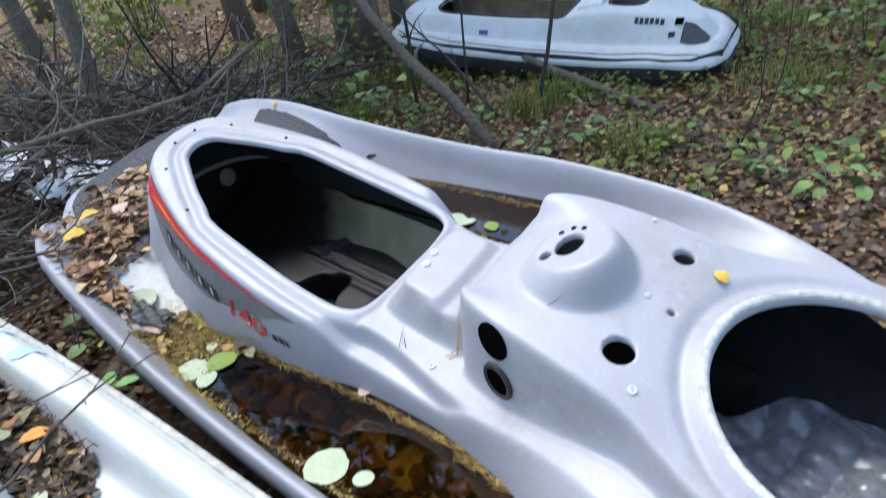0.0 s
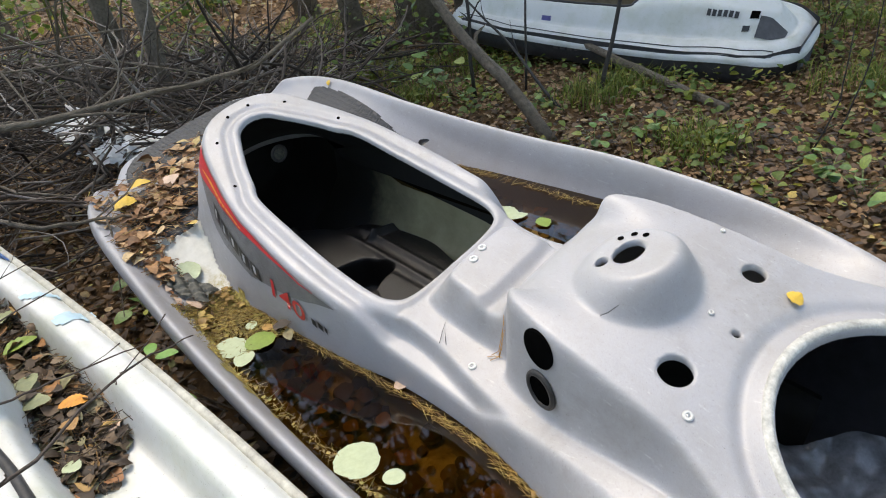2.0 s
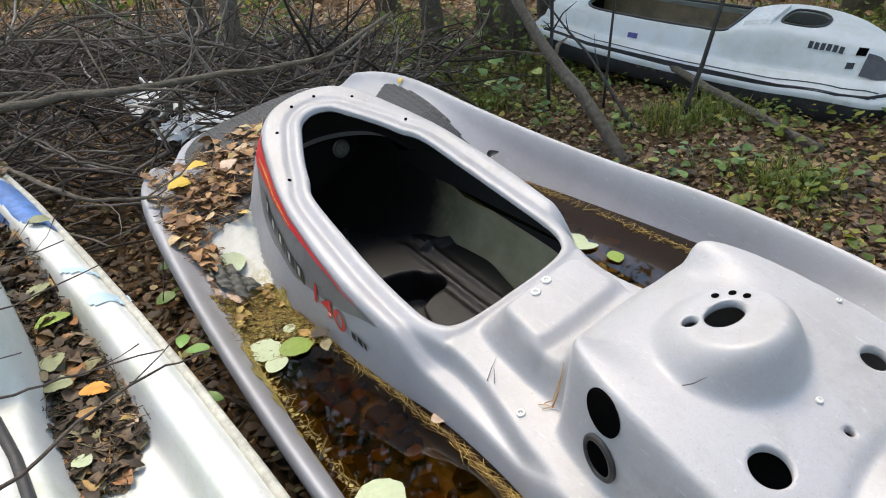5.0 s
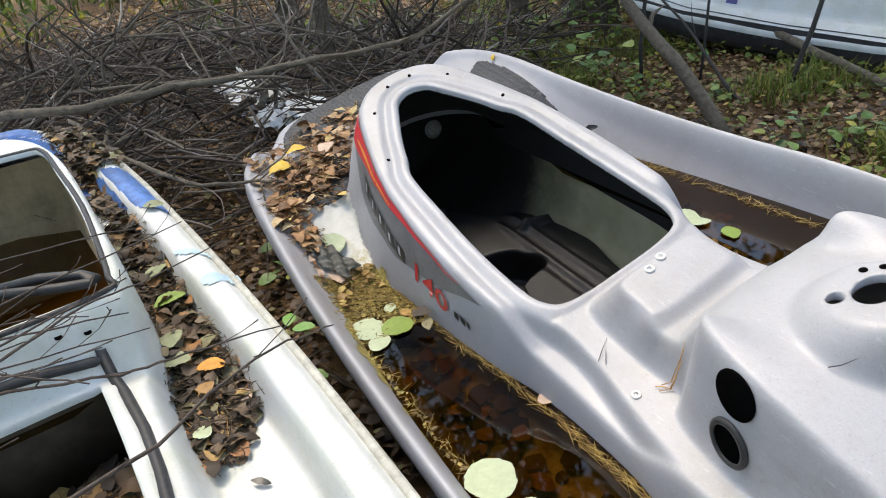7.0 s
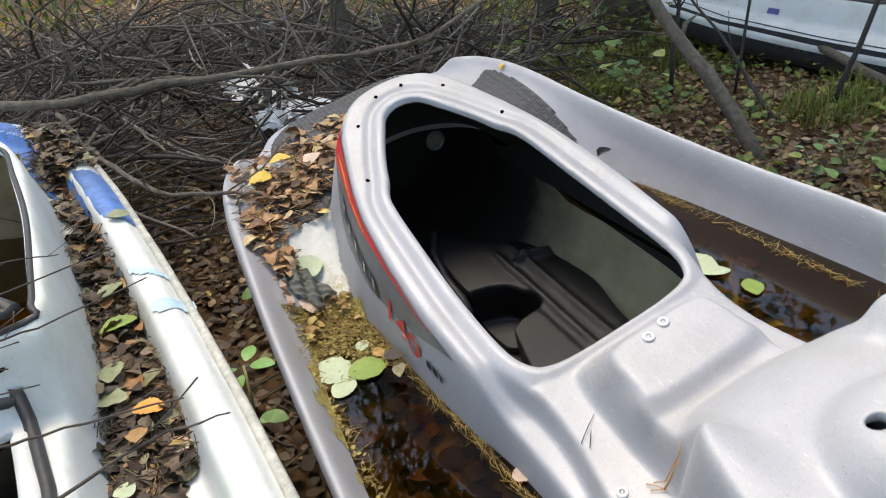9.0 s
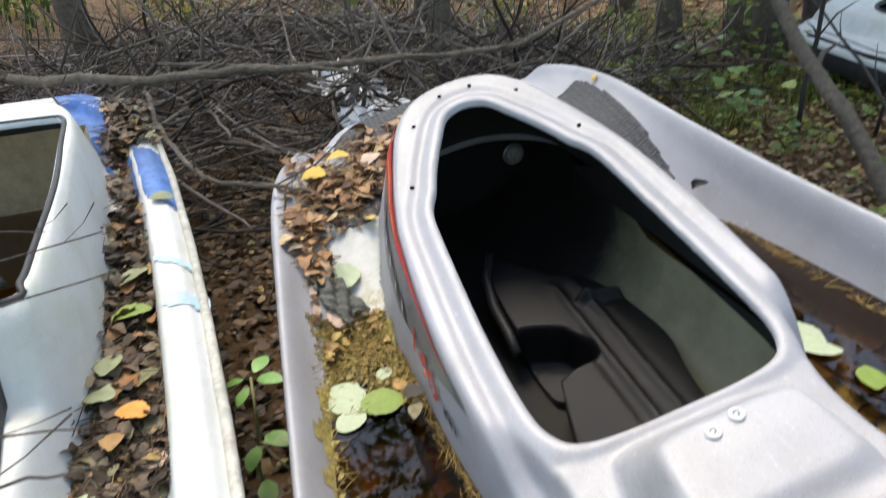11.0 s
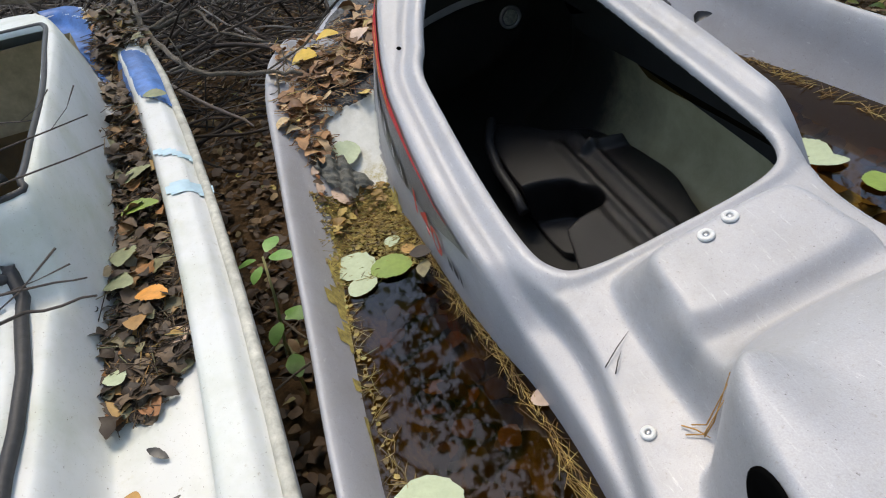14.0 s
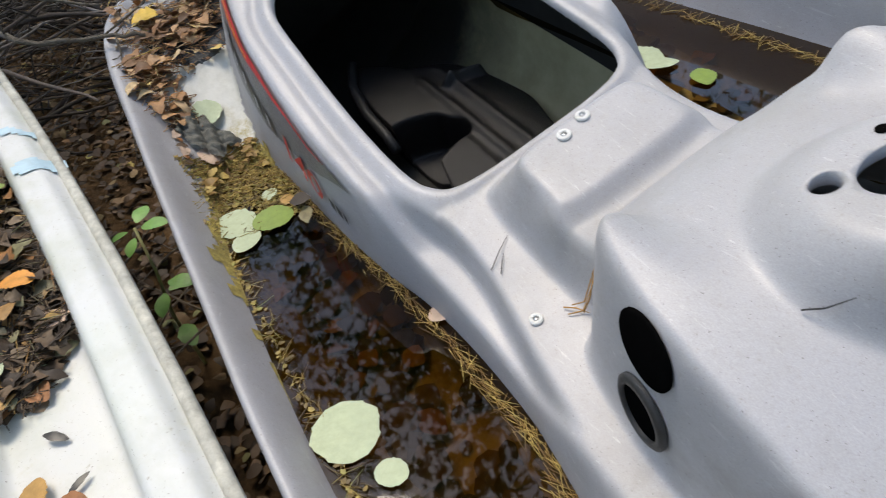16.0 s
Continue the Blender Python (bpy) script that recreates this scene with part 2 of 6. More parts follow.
def signed(loop, x, y):
    """Signed distance to a closed outline, negative inside."""
    px, py = np.ravel(x), np.ravel(y)
    best = np.full(px.shape, 1e9)
    inside = np.zeros(px.shape, bool)
    for a, b in zip(loop, np.roll(loop, -1, 0)):
        e = b - a
        t = np.clip(((px - a[0]) * e[0] + (py - a[1]) * e[1]) / (e @ e + 1e-12), 0, 1)
        best = np.minimum(best, (px - a[0] - t * e[0]) ** 2 + (py - a[1] - t * e[1]) ** 2)
        cross = (a[1] > py) != (b[1] > py)
        if abs(e[1]) > 1e-12:
            inside ^= cross & (px < a[0] + (py - a[1]) / e[1] * e[0])
    return (np.sqrt(best) * np.where(inside, -1, 1)).reshape(np.shape(x))


def mound(top, base, x, y):
    """1 on the top outline and inside it, falling to 0 at the base outline."""
    dt, db = signed(top, x, y), signed(base, x, y)
    s = np.clip(dt, 0, None) / np.maximum(np.clip(dt, 0, None) - np.minimum(db, 0), 1e-6)
    return np.where(db >= 0, 0.0, 1 - np.clip(s, 0, 1))


def softmax(a, b, k):
    h = np.clip(0.5 + 0.5 * (a - b) / k, 0, 1)
    return b + (a - b) * h + k * h * (1 - h)


def blur(z, times):
    for _ in range(times):
        p = np.pad(z, 1, mode="edge")
        z = (4 * z + 2 * (p[:-2, 1:-1] + p[2:, 1:-1] + p[1:-1, :-2] + p[1:-1, 2:]) + p[:-2, :-2] + p[2:, 2:] + p[:-2, 2:] + p[2:, :-2]) / 16
    return z


SHEETS = {}


def sheet_z(name, x, y):
    """The height of a moulded shell at a place, between its grid points."""
    x0, y0, cell, Z = SHEETS[name]
    u = min(max((x - x0) / cell, 0), Z.shape[0] - 1.001)
    v = min(max((y - y0) / cell, 0), Z.shape[1] - 1.001)
    i, j = int(u), int(v)
    u, v = u - i, v - j
    return float((Z[i, j] * (1 - u) + Z[i + 1, j] * u) * (1 - v) + (Z[i, j + 1] * (1 - u) + Z[i + 1, j + 1] * u) * v)


def moulded(x0, x1, y0, y1, cell, height, outline, holes, skirt, smooth_times=3, lip=0.018):
    """A moulded shell: a fine sheet z = height(x, y) trimmed by outlines, with turned-down edges."""
    gx, gy = np.arange(x0, x1 + cell / 2, cell), np.arange(y0, y1 + cell / 2, cell)
    X, Y = np.meshgrid(gx, gy, indexing="ij")
    Z = blur(height(X, Y), smooth_times)
    d = signed(outline, X, Y)
    for hole in holes:
        d = np.maximum(d, -signed(hole, X, Y))
    nx, ny = X.shape
    SHEETS[height] = (x0, y0, cell, Z)
    grad_x, grad_y = np.gradient(d, cell)
    dz_x, dz_y = np.gradient(Z, cell)
    idx = np.arange(nx * ny).reshape(nx, ny)
    mid = (d[:-1, :-1] + d[1:, :-1] + d[:-1, 1:] + d[1:, 1:]) / 4
    keep = mid < 0
    quads = np.stack([idx[:-1, :-1], idx[1:, :-1], idx[1:, 1:], idx[:-1, 1:]], -1)[keep]
    edges = np.concatenate([quads[:, [k, (k + 1) % 4]] for k in range(4)])
    key = np.sort(edges, 1)
    _, first, count = np.unique(key[:, 0] * (nx * ny) + key[:, 1], return_index=True, return_counts=True)
    rim = edges[first[count == 1]]
    V = np.stack([X.ravel(), Y.ravel(), Z.ravel()], 1)
    r = np.unique(rim)
    step_d = np.clip(d.ravel()[r], -1.2 * cell, 1.2 * cell)
    norm = np.maximum(np.hypot(grad_x.ravel()[r], grad_y.ravel()[r]), 0.3)
    mx, my = -step_d * grad_x.ravel()[r] / norm, -step_d * grad_y.ravel()[r] / norm
    V[r, 0] += mx
    V[r, 1] += my
    V[r, 2] += mx * dz_x.ravel()[r] + my * dz_y.ravel()[r]
    used = np.unique(quads)
    new_id = np.full(nx * ny, -1)
    new_id[used] = np.arange(len(used))
    verts = V[used]
    low_id = np.full(nx * ny, -1)
    low_id[r] = len(used) + np.arange(len(r))
    on_out = np.abs(signed(outline, V[r, 0], V[r, 1])) < 1.5 * cell
    low = V[r].copy()
    low[:, 2] -= np.where(on_out, skirt, lip)
    faces = new_id[quads].tolist()
    faces += [[new_id[b], new_id[a], low_id[a], low_id[b]] for a, b in rim]
    return np.concatenate([verts, low]), faces


def tube(path, radii, sides=7):
    """Vertices and faces of a tapering tube along points."""
    verts, faces = [], []
    path = [Vector(p) for p in path]
    for i, p in enumerate(path):
        way = (path[min(i + 1, len(path) - 1)] - path[max(i - 1, 0)]).normalized()
        side = way.orthogonal().normalized() if i == 0 else (side - way * side.dot(way)).normalized()
        other = way.cross(side)
        r = radii[i] if hasattr(radii, "__len__") else radii
        for k in range(sides):
            a = 2 * math.pi * k / sides
            verts.append(p + (side * math.cos(a) + other * math.sin(a)) * r)
    for i in range(len(path) - 1):
        for k in range(sides):
            a, b = i * sides + k, i * sides + (k + 1) % sides
            faces.append([a, b, b + sides, a + sides])
    faces.append(list(range(sides))[::-1])
    faces.append([(len(path) - 1) * sides + k for k in range(sides)])
    return verts, faces


class Heap:
    """Collects many small pieces for one mesh."""

    def __init__(self):
        self.verts, self.faces = [], []

    def put(self, verts, faces, m=None):
        n = len(self.verts)
        self.verts += [tuple(m @ Vector(v)) if m else tuple(v) for v in verts]
        self.faces += [[i + n for i in f] for f in faces]


def leaf_shape(rng, length=0.06, width=0.7, curl=0.2, lobes=0.12, n=7):
    """A small curled leaf, its stalk end at the origin and its blade along +x."""
    verts, faces = [], []
    for i in range(n + 1):
        t = i / n
        w = width * 0.5 * length * math.sin(math.pi * (t * 0.96 + 0.02)) ** (0.55 if width >= 0.8 else 0.75) * (1 + rng.uniform(-lobes, lobes))
        z = curl * length * (math.sin(t * math.pi) * 0.6)
        verts += [(t * length, -w, z + curl * w * rng.uniform(0.4, 1.1)), (t * length, 0, z), (t * length, w, z + curl * w * rng.uniform(0.4, 1.1))]
    for i in range(n):
        a = 3 * i
        faces += [[a, a + 3, a + 4, a + 1], [a + 1, a + 4, a + 5, a + 2]]
    return verts, faces


def basis(o, x, y, z):
    return Matrix(((x[0], y[0], z[0], o[0]), (x[1], y[1], z[1], o[1]), (x[2], y[2], z[2], o[2]), (0, 0, 0, 1)))


# ---- ground ----
def ground_z(x, y):
    z = 0.035 * np.sin(1.7 * x + 0.6) * np.sin(1.3 * y + 1.1) + 0.02 * np.sin(4.1 * x + 2.0 * y) + 0.012 * np.sin(9.0 * x - 5.0 * y)
    far = np.clip(np.hypot(x, y - 2.5) - 5.0, 0, None)
    return z - 0.03 + 0.012 * far


def ground_sheet():
    def axis(fine, reach):
        near = np.arange(-fine, fine + 0.01, 0.09)
        out = fine + np.geomspace(0.12, reach, 26)
        return np.concatenate([-out[::-1], near, out])
    gx, gy = axis(6.0, 300.0), axis(6.5, 300.0) + 4.0
    X, Y = np.meshgrid(gx, gy, indexing="ij")
    Z = np.where(np.hypot(X, Y) < 60, ground_z(np.clip(X, -60, 60), np.clip(Y, -60, 60)), 0.6)
    nx, ny = X.shape
    idx = np.arange(nx * ny).reshape(nx, ny)
    quads = np.stack([idx[:-1, :-1], idx[1:, :-1], idx[1:, 1:], idx[:-1, 1:]], -1).reshape(-1, 4)
    ob = part_mesh("ground", np.stack([X.ravel(), Y.ravel(), Z.ravel()], 1), quads.tolist(), SOIL)
    return tagged(ob, "damp forest floor of dark leaf mould", "ground", kind="structure")


ground_sheet()

# ---- the silver watercraft shell ----
SKI = basis((0.029, 1.932, 0.700), (0.800, -0.591, -0.100), (0.598, 0.773, 0.214), (-0.049, -0.231, 0.972))
ski = empty("personal_watercraft", SKI, "silver fibreglass personal watercraft shell, stripped and abandoned on leaf litter", "watercraft")

OUT = loop_of([(-1.84, 0.0), (-1.84, 0.22), (-1.80, 0.33), (-1.68, 0.42), (-1.60, 0.52), (-1.48, 0.59), (-1.25, 0.632), (-0.9, 0.66), (-0.5, 0.68), (0.0, 0.69), (0.4, 0.685), (0.7, 0.66), (1.0, 0.59), (1.3, 0.46), (1.6, 0.27), (1.74, 0.10), (1.76, 0.0)])
TOP_HALF = [(-1.085, 0.0), (-1.06, 0.11), (-0.98, 0.185), (-0.86, 0.235), (-0.75, 0.272), (-0.63, 0.30), (-0.46, 0.318), (-0.30, 0.325), (-0.10, 0.318), (0.08, 0.305), (0.22, 0.303), (0.40, 0.313), (0.6, 0.325), (0.75, 0.345), (0.87, 0.375), (1.0, 0.392), (1.2, 0.38), (1.45, 0.25), (1.56, 0.10), (1.58, 0.0)]
BASE_HALF = [(-1.27, 0.0), (-1.24, 0.14), (-1.12, 0.285), (-0.99, 0.345), (-0.78, 0.395), (-0.63, 0.40), (-0.30, 0.385), (-0.07, 0.362), (0.14, 0.348), (0.43, 0.350), (0.62, 0.385), (0.8, 0.44), (1.0, 0.48), (1.25, 0.45), (1.55, 0.27), (1.66, 0.10), (1.68, 0.0)]
SEAT_TOP, SEAT_BASE = loop_of(TOP_HALF), loop_of(BASE_HALF)
OPENING = loop_of([(-0.975, 0.0), (-0.955, 0.055), (-0.90, 0.092), (-0.80, 0.145), (-0.72, 0.178), (-0.64, 0.212), (-0.46, 0.226), (-0.25, 0.235), (-0.08, 0.232), (-0.015, 0.212), (0.012, 0.175), (0.022, 0.10), (0.023, 0.0)])
BLOCK_TOP = loop_of([(0.125, 0.0), (0.127, 0.09), (0.145, 0.118), (0.220, 0.124), (0.252, 0.110), (0.257, 0.0)])
BLOCK_BASE = loop_of([(0.048, 0.0), (0.052, 0.12), (0.085, 0.158), (0.24, 0.162), (0.276, 0.14), (0.282, 0.0)])
DASH_TOP = loop_of([(0.462, 0.0), (0.445, 0.12), (0.415, 0.165), (0.432, 0.198), (0.50, 0.222), (0.58, 0.234), (0.70, 0.244), (0.84, 0.256), (0.91, 0.28), (1.0, 0.314), (1.11, 0.334), (1.22, 0.325), (1.38, 0.25), (1.45, 0.12), (1.46, 0.0)])
DASH_BASE = loop_of([(0.30, 0.0), (0.31, 0.10), (0.372, 0.180), (0.402, 0.220), (0.5, 0.250), (0.62, 0.270), (0.75, 0.280), (0.85, 0.284), (0.92, 0.302), (1.0, 0.335), (1.11, 0.356), (1.22, 0.350), (1.42, 0.28), (1.52, 0.13), (1.53, 0.0)])


def circle(cx, cy, rx, ry=None, n=36):
    a = np.linspace(0, 2 * math.pi, n, endpoint=False)
    return np.stack([cx + rx * np.cos(a), cy + (ry or rx) * np.sin(a)], 1)


HATCH = circle(1.190, -0.006, 0.260, 0.252, 48)
STEER = (0.592, 0.0)


def seat_rise(x):
    return easy(x, [(-1.3, 0.24), (-1.1, 0.225), (-0.97, 0.19), (-0.75, 0.13), (-0.5, 0.075), (-0.25, 0.03), (0.0, 0.0), (0.15, -0.02), (0.3, -0.025), (0.5, 0.0), (0.65, 0.04), (0.85, 0.085), (1.05, 0.095), (1.3, 0.06), (1.76, -0.05)])


def floor_rise(x):
    return easy(x, [(-1.84, -0.10), (-1.6, -0.095), (-1.37, -0.09), (-1.1, -0.11), (-0.86, -0.205), (-0.72, -0.248), (-0.5, -0.285), (-0.2, -0.295), (0.3, -0.295), (0.55, -0.20), (0.75, -0.085), (0.95, -0.02), (1.3, -0.05), (1.76, -0.14)])


def gunwale_rise(x):
    return easy(x, [(-1.6, -0.04), (-1.3, -0.03), (-0.9, -0.055), (-0.5, -0.06), (-0.2, -0.045), (0.1, -0.015), (0.4, 0.0), (0.8, 0.0), (1.2, -0.03), (1.76, -0.12)])


def ski_height(x, y):
    a = np.abs(y)
    floor = floor_rise(x)
    d = -signed(OUT, x, y)
    gun = gunwale_rise(x)
    side = step(0.40, 0.50, a) * step(-1.72, -1.60, x) + step(0.9, 1.2, x)
    wall = 1 - easy(d, [(0.0, 0.0), (0.015, 0.0), (0.030, 0.06), (0.045, 0.20), (0.060, 0.40), (0.090, 0.66), (0.130, 0.90), (0.165, 1.0), (0.2, 1.0)])
    z = floor + (gun - floor) * wall * np.clip(side, 0, 1)
    z = z - 0.065 * (1 - np.sqrt(np.clip(1 - np.clip(1 - d / 0.036, 0, 1) ** 2, 0, 1)))
    m = mound(SEAT_TOP, SEAT_BASE, x, y)
    seat = floor + (seat_rise(x) - floor) * (1 - (1 - m) ** 1.25)
    # the cove beside the forward deck strip
    edge = easy(x, [(-0.3, 0.30), (-0.03, 0.262), (0.06, 0.238), (0.15, 0.238), (0.26, 0.258), (0.37, 0.282), (0.5, 0.30)])
    seat = seat - 0.068 * step(-0.10, 0.03, x) * (1 - step(0.34, 0.50, x)) * step(edge, edge + 0.015, a)
    seat = seat - 0.13 * step(-0.16, 0.0, x) * (1 - step(0.34, 0.48, x)) * step(edge - 0.01, edge + 0.035, y)
    z = np.where(m > 0, softmax(seat, z, 0.006), z)
    # a raised bead round the opening and a shallow groove outside it
    dop = signed(OPENING, x, y)
    z = z + np.where((m >= 1) & (x < 0.03), 0.007 * np.exp(-((dop - 0.013) / 0.013) ** 2) - 0.006 * np.exp(-((dop - 0.046) / 0.011) ** 2) + 0.002 * np.exp(-((dop - 0.070) / 0.012) ** 2), 0)
    z = z - 0.010 * step(0.25, 0.45, x) * np.exp(-(signed(SEAT_BASE, x, y) / 0.008) ** 2)
    # the ramp that climbs from the block to the console
    ramp = easy(x, [(0.15, 0.0), (0.20, 0.050), (0.26, 0.070), (0.31, 0.080), (0.36, 0.115), (0.46, 0.236), (0.6, 0.25)])
    z = np.where((x > 0.15) & (x < 0.6) & (a < 0.215), z + (np.maximum(ramp, z) - z) * (1 - step(0.135, 0.172, a)) * step(0.15, 0.25, x), z)
    b = mound(BLOCK_TOP, BLOCK_BASE, x, y)
    block_top = 0.102 - 0.10 * np.clip(x - 0.18, 0, 1)
    z = np.where(b > 0, np.maximum(z, z + (block_top - z) * b), z)
    c = mound(DASH_TOP, DASH_BASE, x, y)
    dash = easy(x, [(0.25, 0.26), (0.42, 0.285), (0.55, 0.28), (0.8, 0.242), (0.95, 0.202), (1.15, 0.172), (1.55, 0.12)]) - 0.15 * a * a
    dash = dash - 0.045 * (1 - step(0.11, 0.19, a)) * np.exp(-((x - 0.43) / 0.09) ** 2)
    z = np.where(c > 0, z + (dash - z) * c, z) - 0.006 * np.exp(-(signed(DASH_BASE, x, y) / 0.007) ** 2)
    # steering boss
    r = np.hypot(x - STEER[0], y - STEER[1])
    boss = 0.335 + 0.30 * (x - STEER[0] - 0.02)
    top = 1 - np.clip((np.hypot(x - STEER[0] - 0.02, y) - 0.078) / 0.05, 0, 1)
    z = np.where(r < 0.16, np.maximum(z, z + (boss - z) * (1 - (1 - top) ** 1.6)), z)
    dh = signed(HATCH, x, y)
    return z + np.where(dh < 0.08, 0.014 * np.exp(-((dh - 0.012) / 0.016) ** 2) - 0.012 * np.exp(-((dh - 0.055) / 0.013) ** 2), 0)


HOLES = [OPENING, HATCH, circle(0.788, 0.153, 0.024), circle(0.785, -0.145, 0.033), circle(STEER[0] + 0.005, STEER[1], 0.030, 0.040), circle(STEER[0] - 0.030, STEER[1] - 0.045, 0.013, 0.016), circle(0.829, -0.003, 0.009)]
v, f = moulded(-1.86, 1.78, -0.70, 0.70, 0.005, ski_height, OUT, HOLES, 0.05, 2)
part_mesh("deck", v, f, SILVER, ski)
# the underside of the deck round the engine bay, near-black as painted shade
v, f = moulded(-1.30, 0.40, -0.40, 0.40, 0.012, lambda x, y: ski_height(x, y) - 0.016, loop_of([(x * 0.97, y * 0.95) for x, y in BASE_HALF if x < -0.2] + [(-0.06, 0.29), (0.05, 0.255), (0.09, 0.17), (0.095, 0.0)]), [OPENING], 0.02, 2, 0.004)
part_mesh("deck_underside", v, f, BAY_SHADE, ski, "underside of the deck, painted near-black as shade")


def loft(sections):
    """Quads between rows of points with equal counts."""
    n = len(sections[0])
    verts = [p for s in sections for p in s]
    faces = [[i * n + k, i * n + k + 1, (i + 1) * n + k + 1, (i + 1) * n + k] for i in range(len(sections) - 1) for k in range(n - 1)]
    return verts, faces


def ski_hull():
    rows = []
    for x in np.linspace(-1.80, 1.72, 24):
        w = max(0.02, float(lerp(x, [-1.84, -1.6, -1.45, -0.9, 0, 0.4, 0.7, 1.0, 1.3, 1.6, 1.76], [0.24, 0.46, 0.56, 0.64, 0.67, 0.66, 0.63, 0.56, 0.43, 0.23, 0.03])))
        top = float(gunwale_rise(np.array(x))) - 0.10
        keel = float(lerp(x, [-1.6, 0.6, 1.2, 1.76], [-0.56, -0.58, -0.48, -0.2]))
        half = [(w, top), (w * 0.995, top - 0.10), (w * 0.97, -0.36 if x < 0.9 else top - 0.16), (w * 0.66, keel * 0.82), (w * 0.3, keel * 0.94), (0, keel)]
        rows.append([(x, -y, z) for y, z in half] + [(x, y, z) for y, z in reversed(half[:-1])])
    v, f = loft(rows)
    f.append(list(range(len(rows[0]))))
    part_mesh("lower_hull", v, f, HULL_DARK, ski, "dark lower hull")


ski_hull()


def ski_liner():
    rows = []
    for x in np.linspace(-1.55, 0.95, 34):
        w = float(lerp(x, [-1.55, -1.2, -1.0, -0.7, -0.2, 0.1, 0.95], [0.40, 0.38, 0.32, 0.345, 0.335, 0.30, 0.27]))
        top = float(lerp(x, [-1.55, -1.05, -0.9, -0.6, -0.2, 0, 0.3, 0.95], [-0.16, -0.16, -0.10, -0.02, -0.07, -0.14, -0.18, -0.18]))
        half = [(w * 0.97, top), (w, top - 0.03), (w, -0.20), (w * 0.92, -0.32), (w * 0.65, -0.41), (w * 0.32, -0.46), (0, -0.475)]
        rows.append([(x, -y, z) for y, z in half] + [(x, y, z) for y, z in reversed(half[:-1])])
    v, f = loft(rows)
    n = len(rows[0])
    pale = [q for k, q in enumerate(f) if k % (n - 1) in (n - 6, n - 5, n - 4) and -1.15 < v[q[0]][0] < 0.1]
    # the rest of the liner takes the near-black painted shade
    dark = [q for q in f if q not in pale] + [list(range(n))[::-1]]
    part_mesh("inner_liner", *compact(v, dark), BAY_SHADE, ski, "blackened inner hull")
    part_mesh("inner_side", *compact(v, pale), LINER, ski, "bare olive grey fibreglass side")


ski_liner()


def patch_of_water(name, loop, level, m, label):
    """A flat pool that lies level in the world inside an outline of the hull."""
    inv = m.to_3x3()
    nrm = inv.transposed() @ Vector((0, 0, 1))
    verts, inner = [], []
    base = m.translation.z
    for x, y in loop:
        z = (level - base - nrm.x * x - nrm.y * y) / nrm.z
        verts.append(m @ Vector((x, y, z)))
    c = sum(verts, Vector()) / len(verts)
    c.z = level
    verts.append(c)
    n = len(loop)
    clockwise = sum(a[0] * b[1] - b[0] * a[1] for a, b in zip(loop, np.roll(loop, -1, 0))) < 0
    ob = part_mesh(name, verts, [[(i + 1) % n, i, n] if clockwise else [i, (i + 1) % n, n] for i in range(n)], WATER)
    return tagged(ob, label, "water", kind="structure")


patch_of_water("water_pool_1", loop_of([(-0.95, -0.625), (-0.95, -0.36), (-0.6, -0.34), (0, -0.32), (0.5, -0.32), (0.9, -0.36), (0.92, -0.59), (0.3, -0.64), (-0.4, -0.64)], False, 4), 0.432, SKI, "still brown rainwater lying in the footwell")
patch_of_water("water_pool_2", loop_of([(-0.95, 0.62), (-0.4, 0.62), (0.3, 0.62), (0.5, 0.5), (0.45, 0.30), (0.1, 0.32), (-0.3, 0.32), (-0.7, 0.34)], False, 4), 0.650, SKI, "still brown rainwater lying in the footwell")

# ---- the white watercraft shell ----
WSKI = basis((-1.133, 1.734, 0.639), (0.844, -0.526, -0.099), (0.529, 0.849, 0.0), (0.084, -0.053, 0.995))
white = empty("personal_watercraft", WSKI, "weathered white and blue watercraft shell, broken open and full of leaves", "watercraft")
WC = -0.60
WOUT = loop_of([(-1.78, -0.36), (-1.72, -0.24), (-1.5, -0.11), (-1.2, -0.03), (-0.75, 0.02), (-0.3, 0.048), (0.1, 0.062), (0.45, 0.068), (0.8, 0.066), (1.18, 0.058), (1.24, 0.05), (1.28, -0.02), (1.34, -0.12), (1.42, -0.3), (1.45, -0.6), (1.40, -1.0), (1.2, -1.25), (0.0, -1.26), (-0.8, -1.22), (-1.5, -1.08), (-1.75, -0.85)], False)
WTOP = loop_of([(-1.3, 0.0), (-1.27, 0.20), (-1.1, 0.305), (-0.75, 0.372), (-0.3, 0.382), (0.1, 0.372), (0.25, 0.33), (0.45, 0.305), (0.8, 0.285), (1.1, 0.2), (1.2, 0)]) + np.array([0, WC])
WBASE = loop_of([(-1.42, 0.0), (-1.38, 0.24), (-1.15, 0.36), (-0.8, 0.40), (-0.3, 0.400), (0.02, 0.390), (0.25, 0.365), (0.45, 0.345), (0.8, 0.332), (1.2, 0.22), (1.32, 0)]) + np.array([0, WC])
WOPEN = loop_of([(-0.93, 0.0), (-0.92, 0.26), (-0.87, 0.325), (-0.62, 0.338), (-0.3, 0.347), (0.0, 0.335), (0.13, 0.325), (0.172, 0.305), (0.178, 0.0)]) + np.array([0, WC])
WHATCH = loop_of([(0.285, 0.0), (0.287, 0.195), (0.31, 0.215), (0.70, 0.213), (0.76, 0.19), (0.765, 0.0)]) + np.array([0, WC])


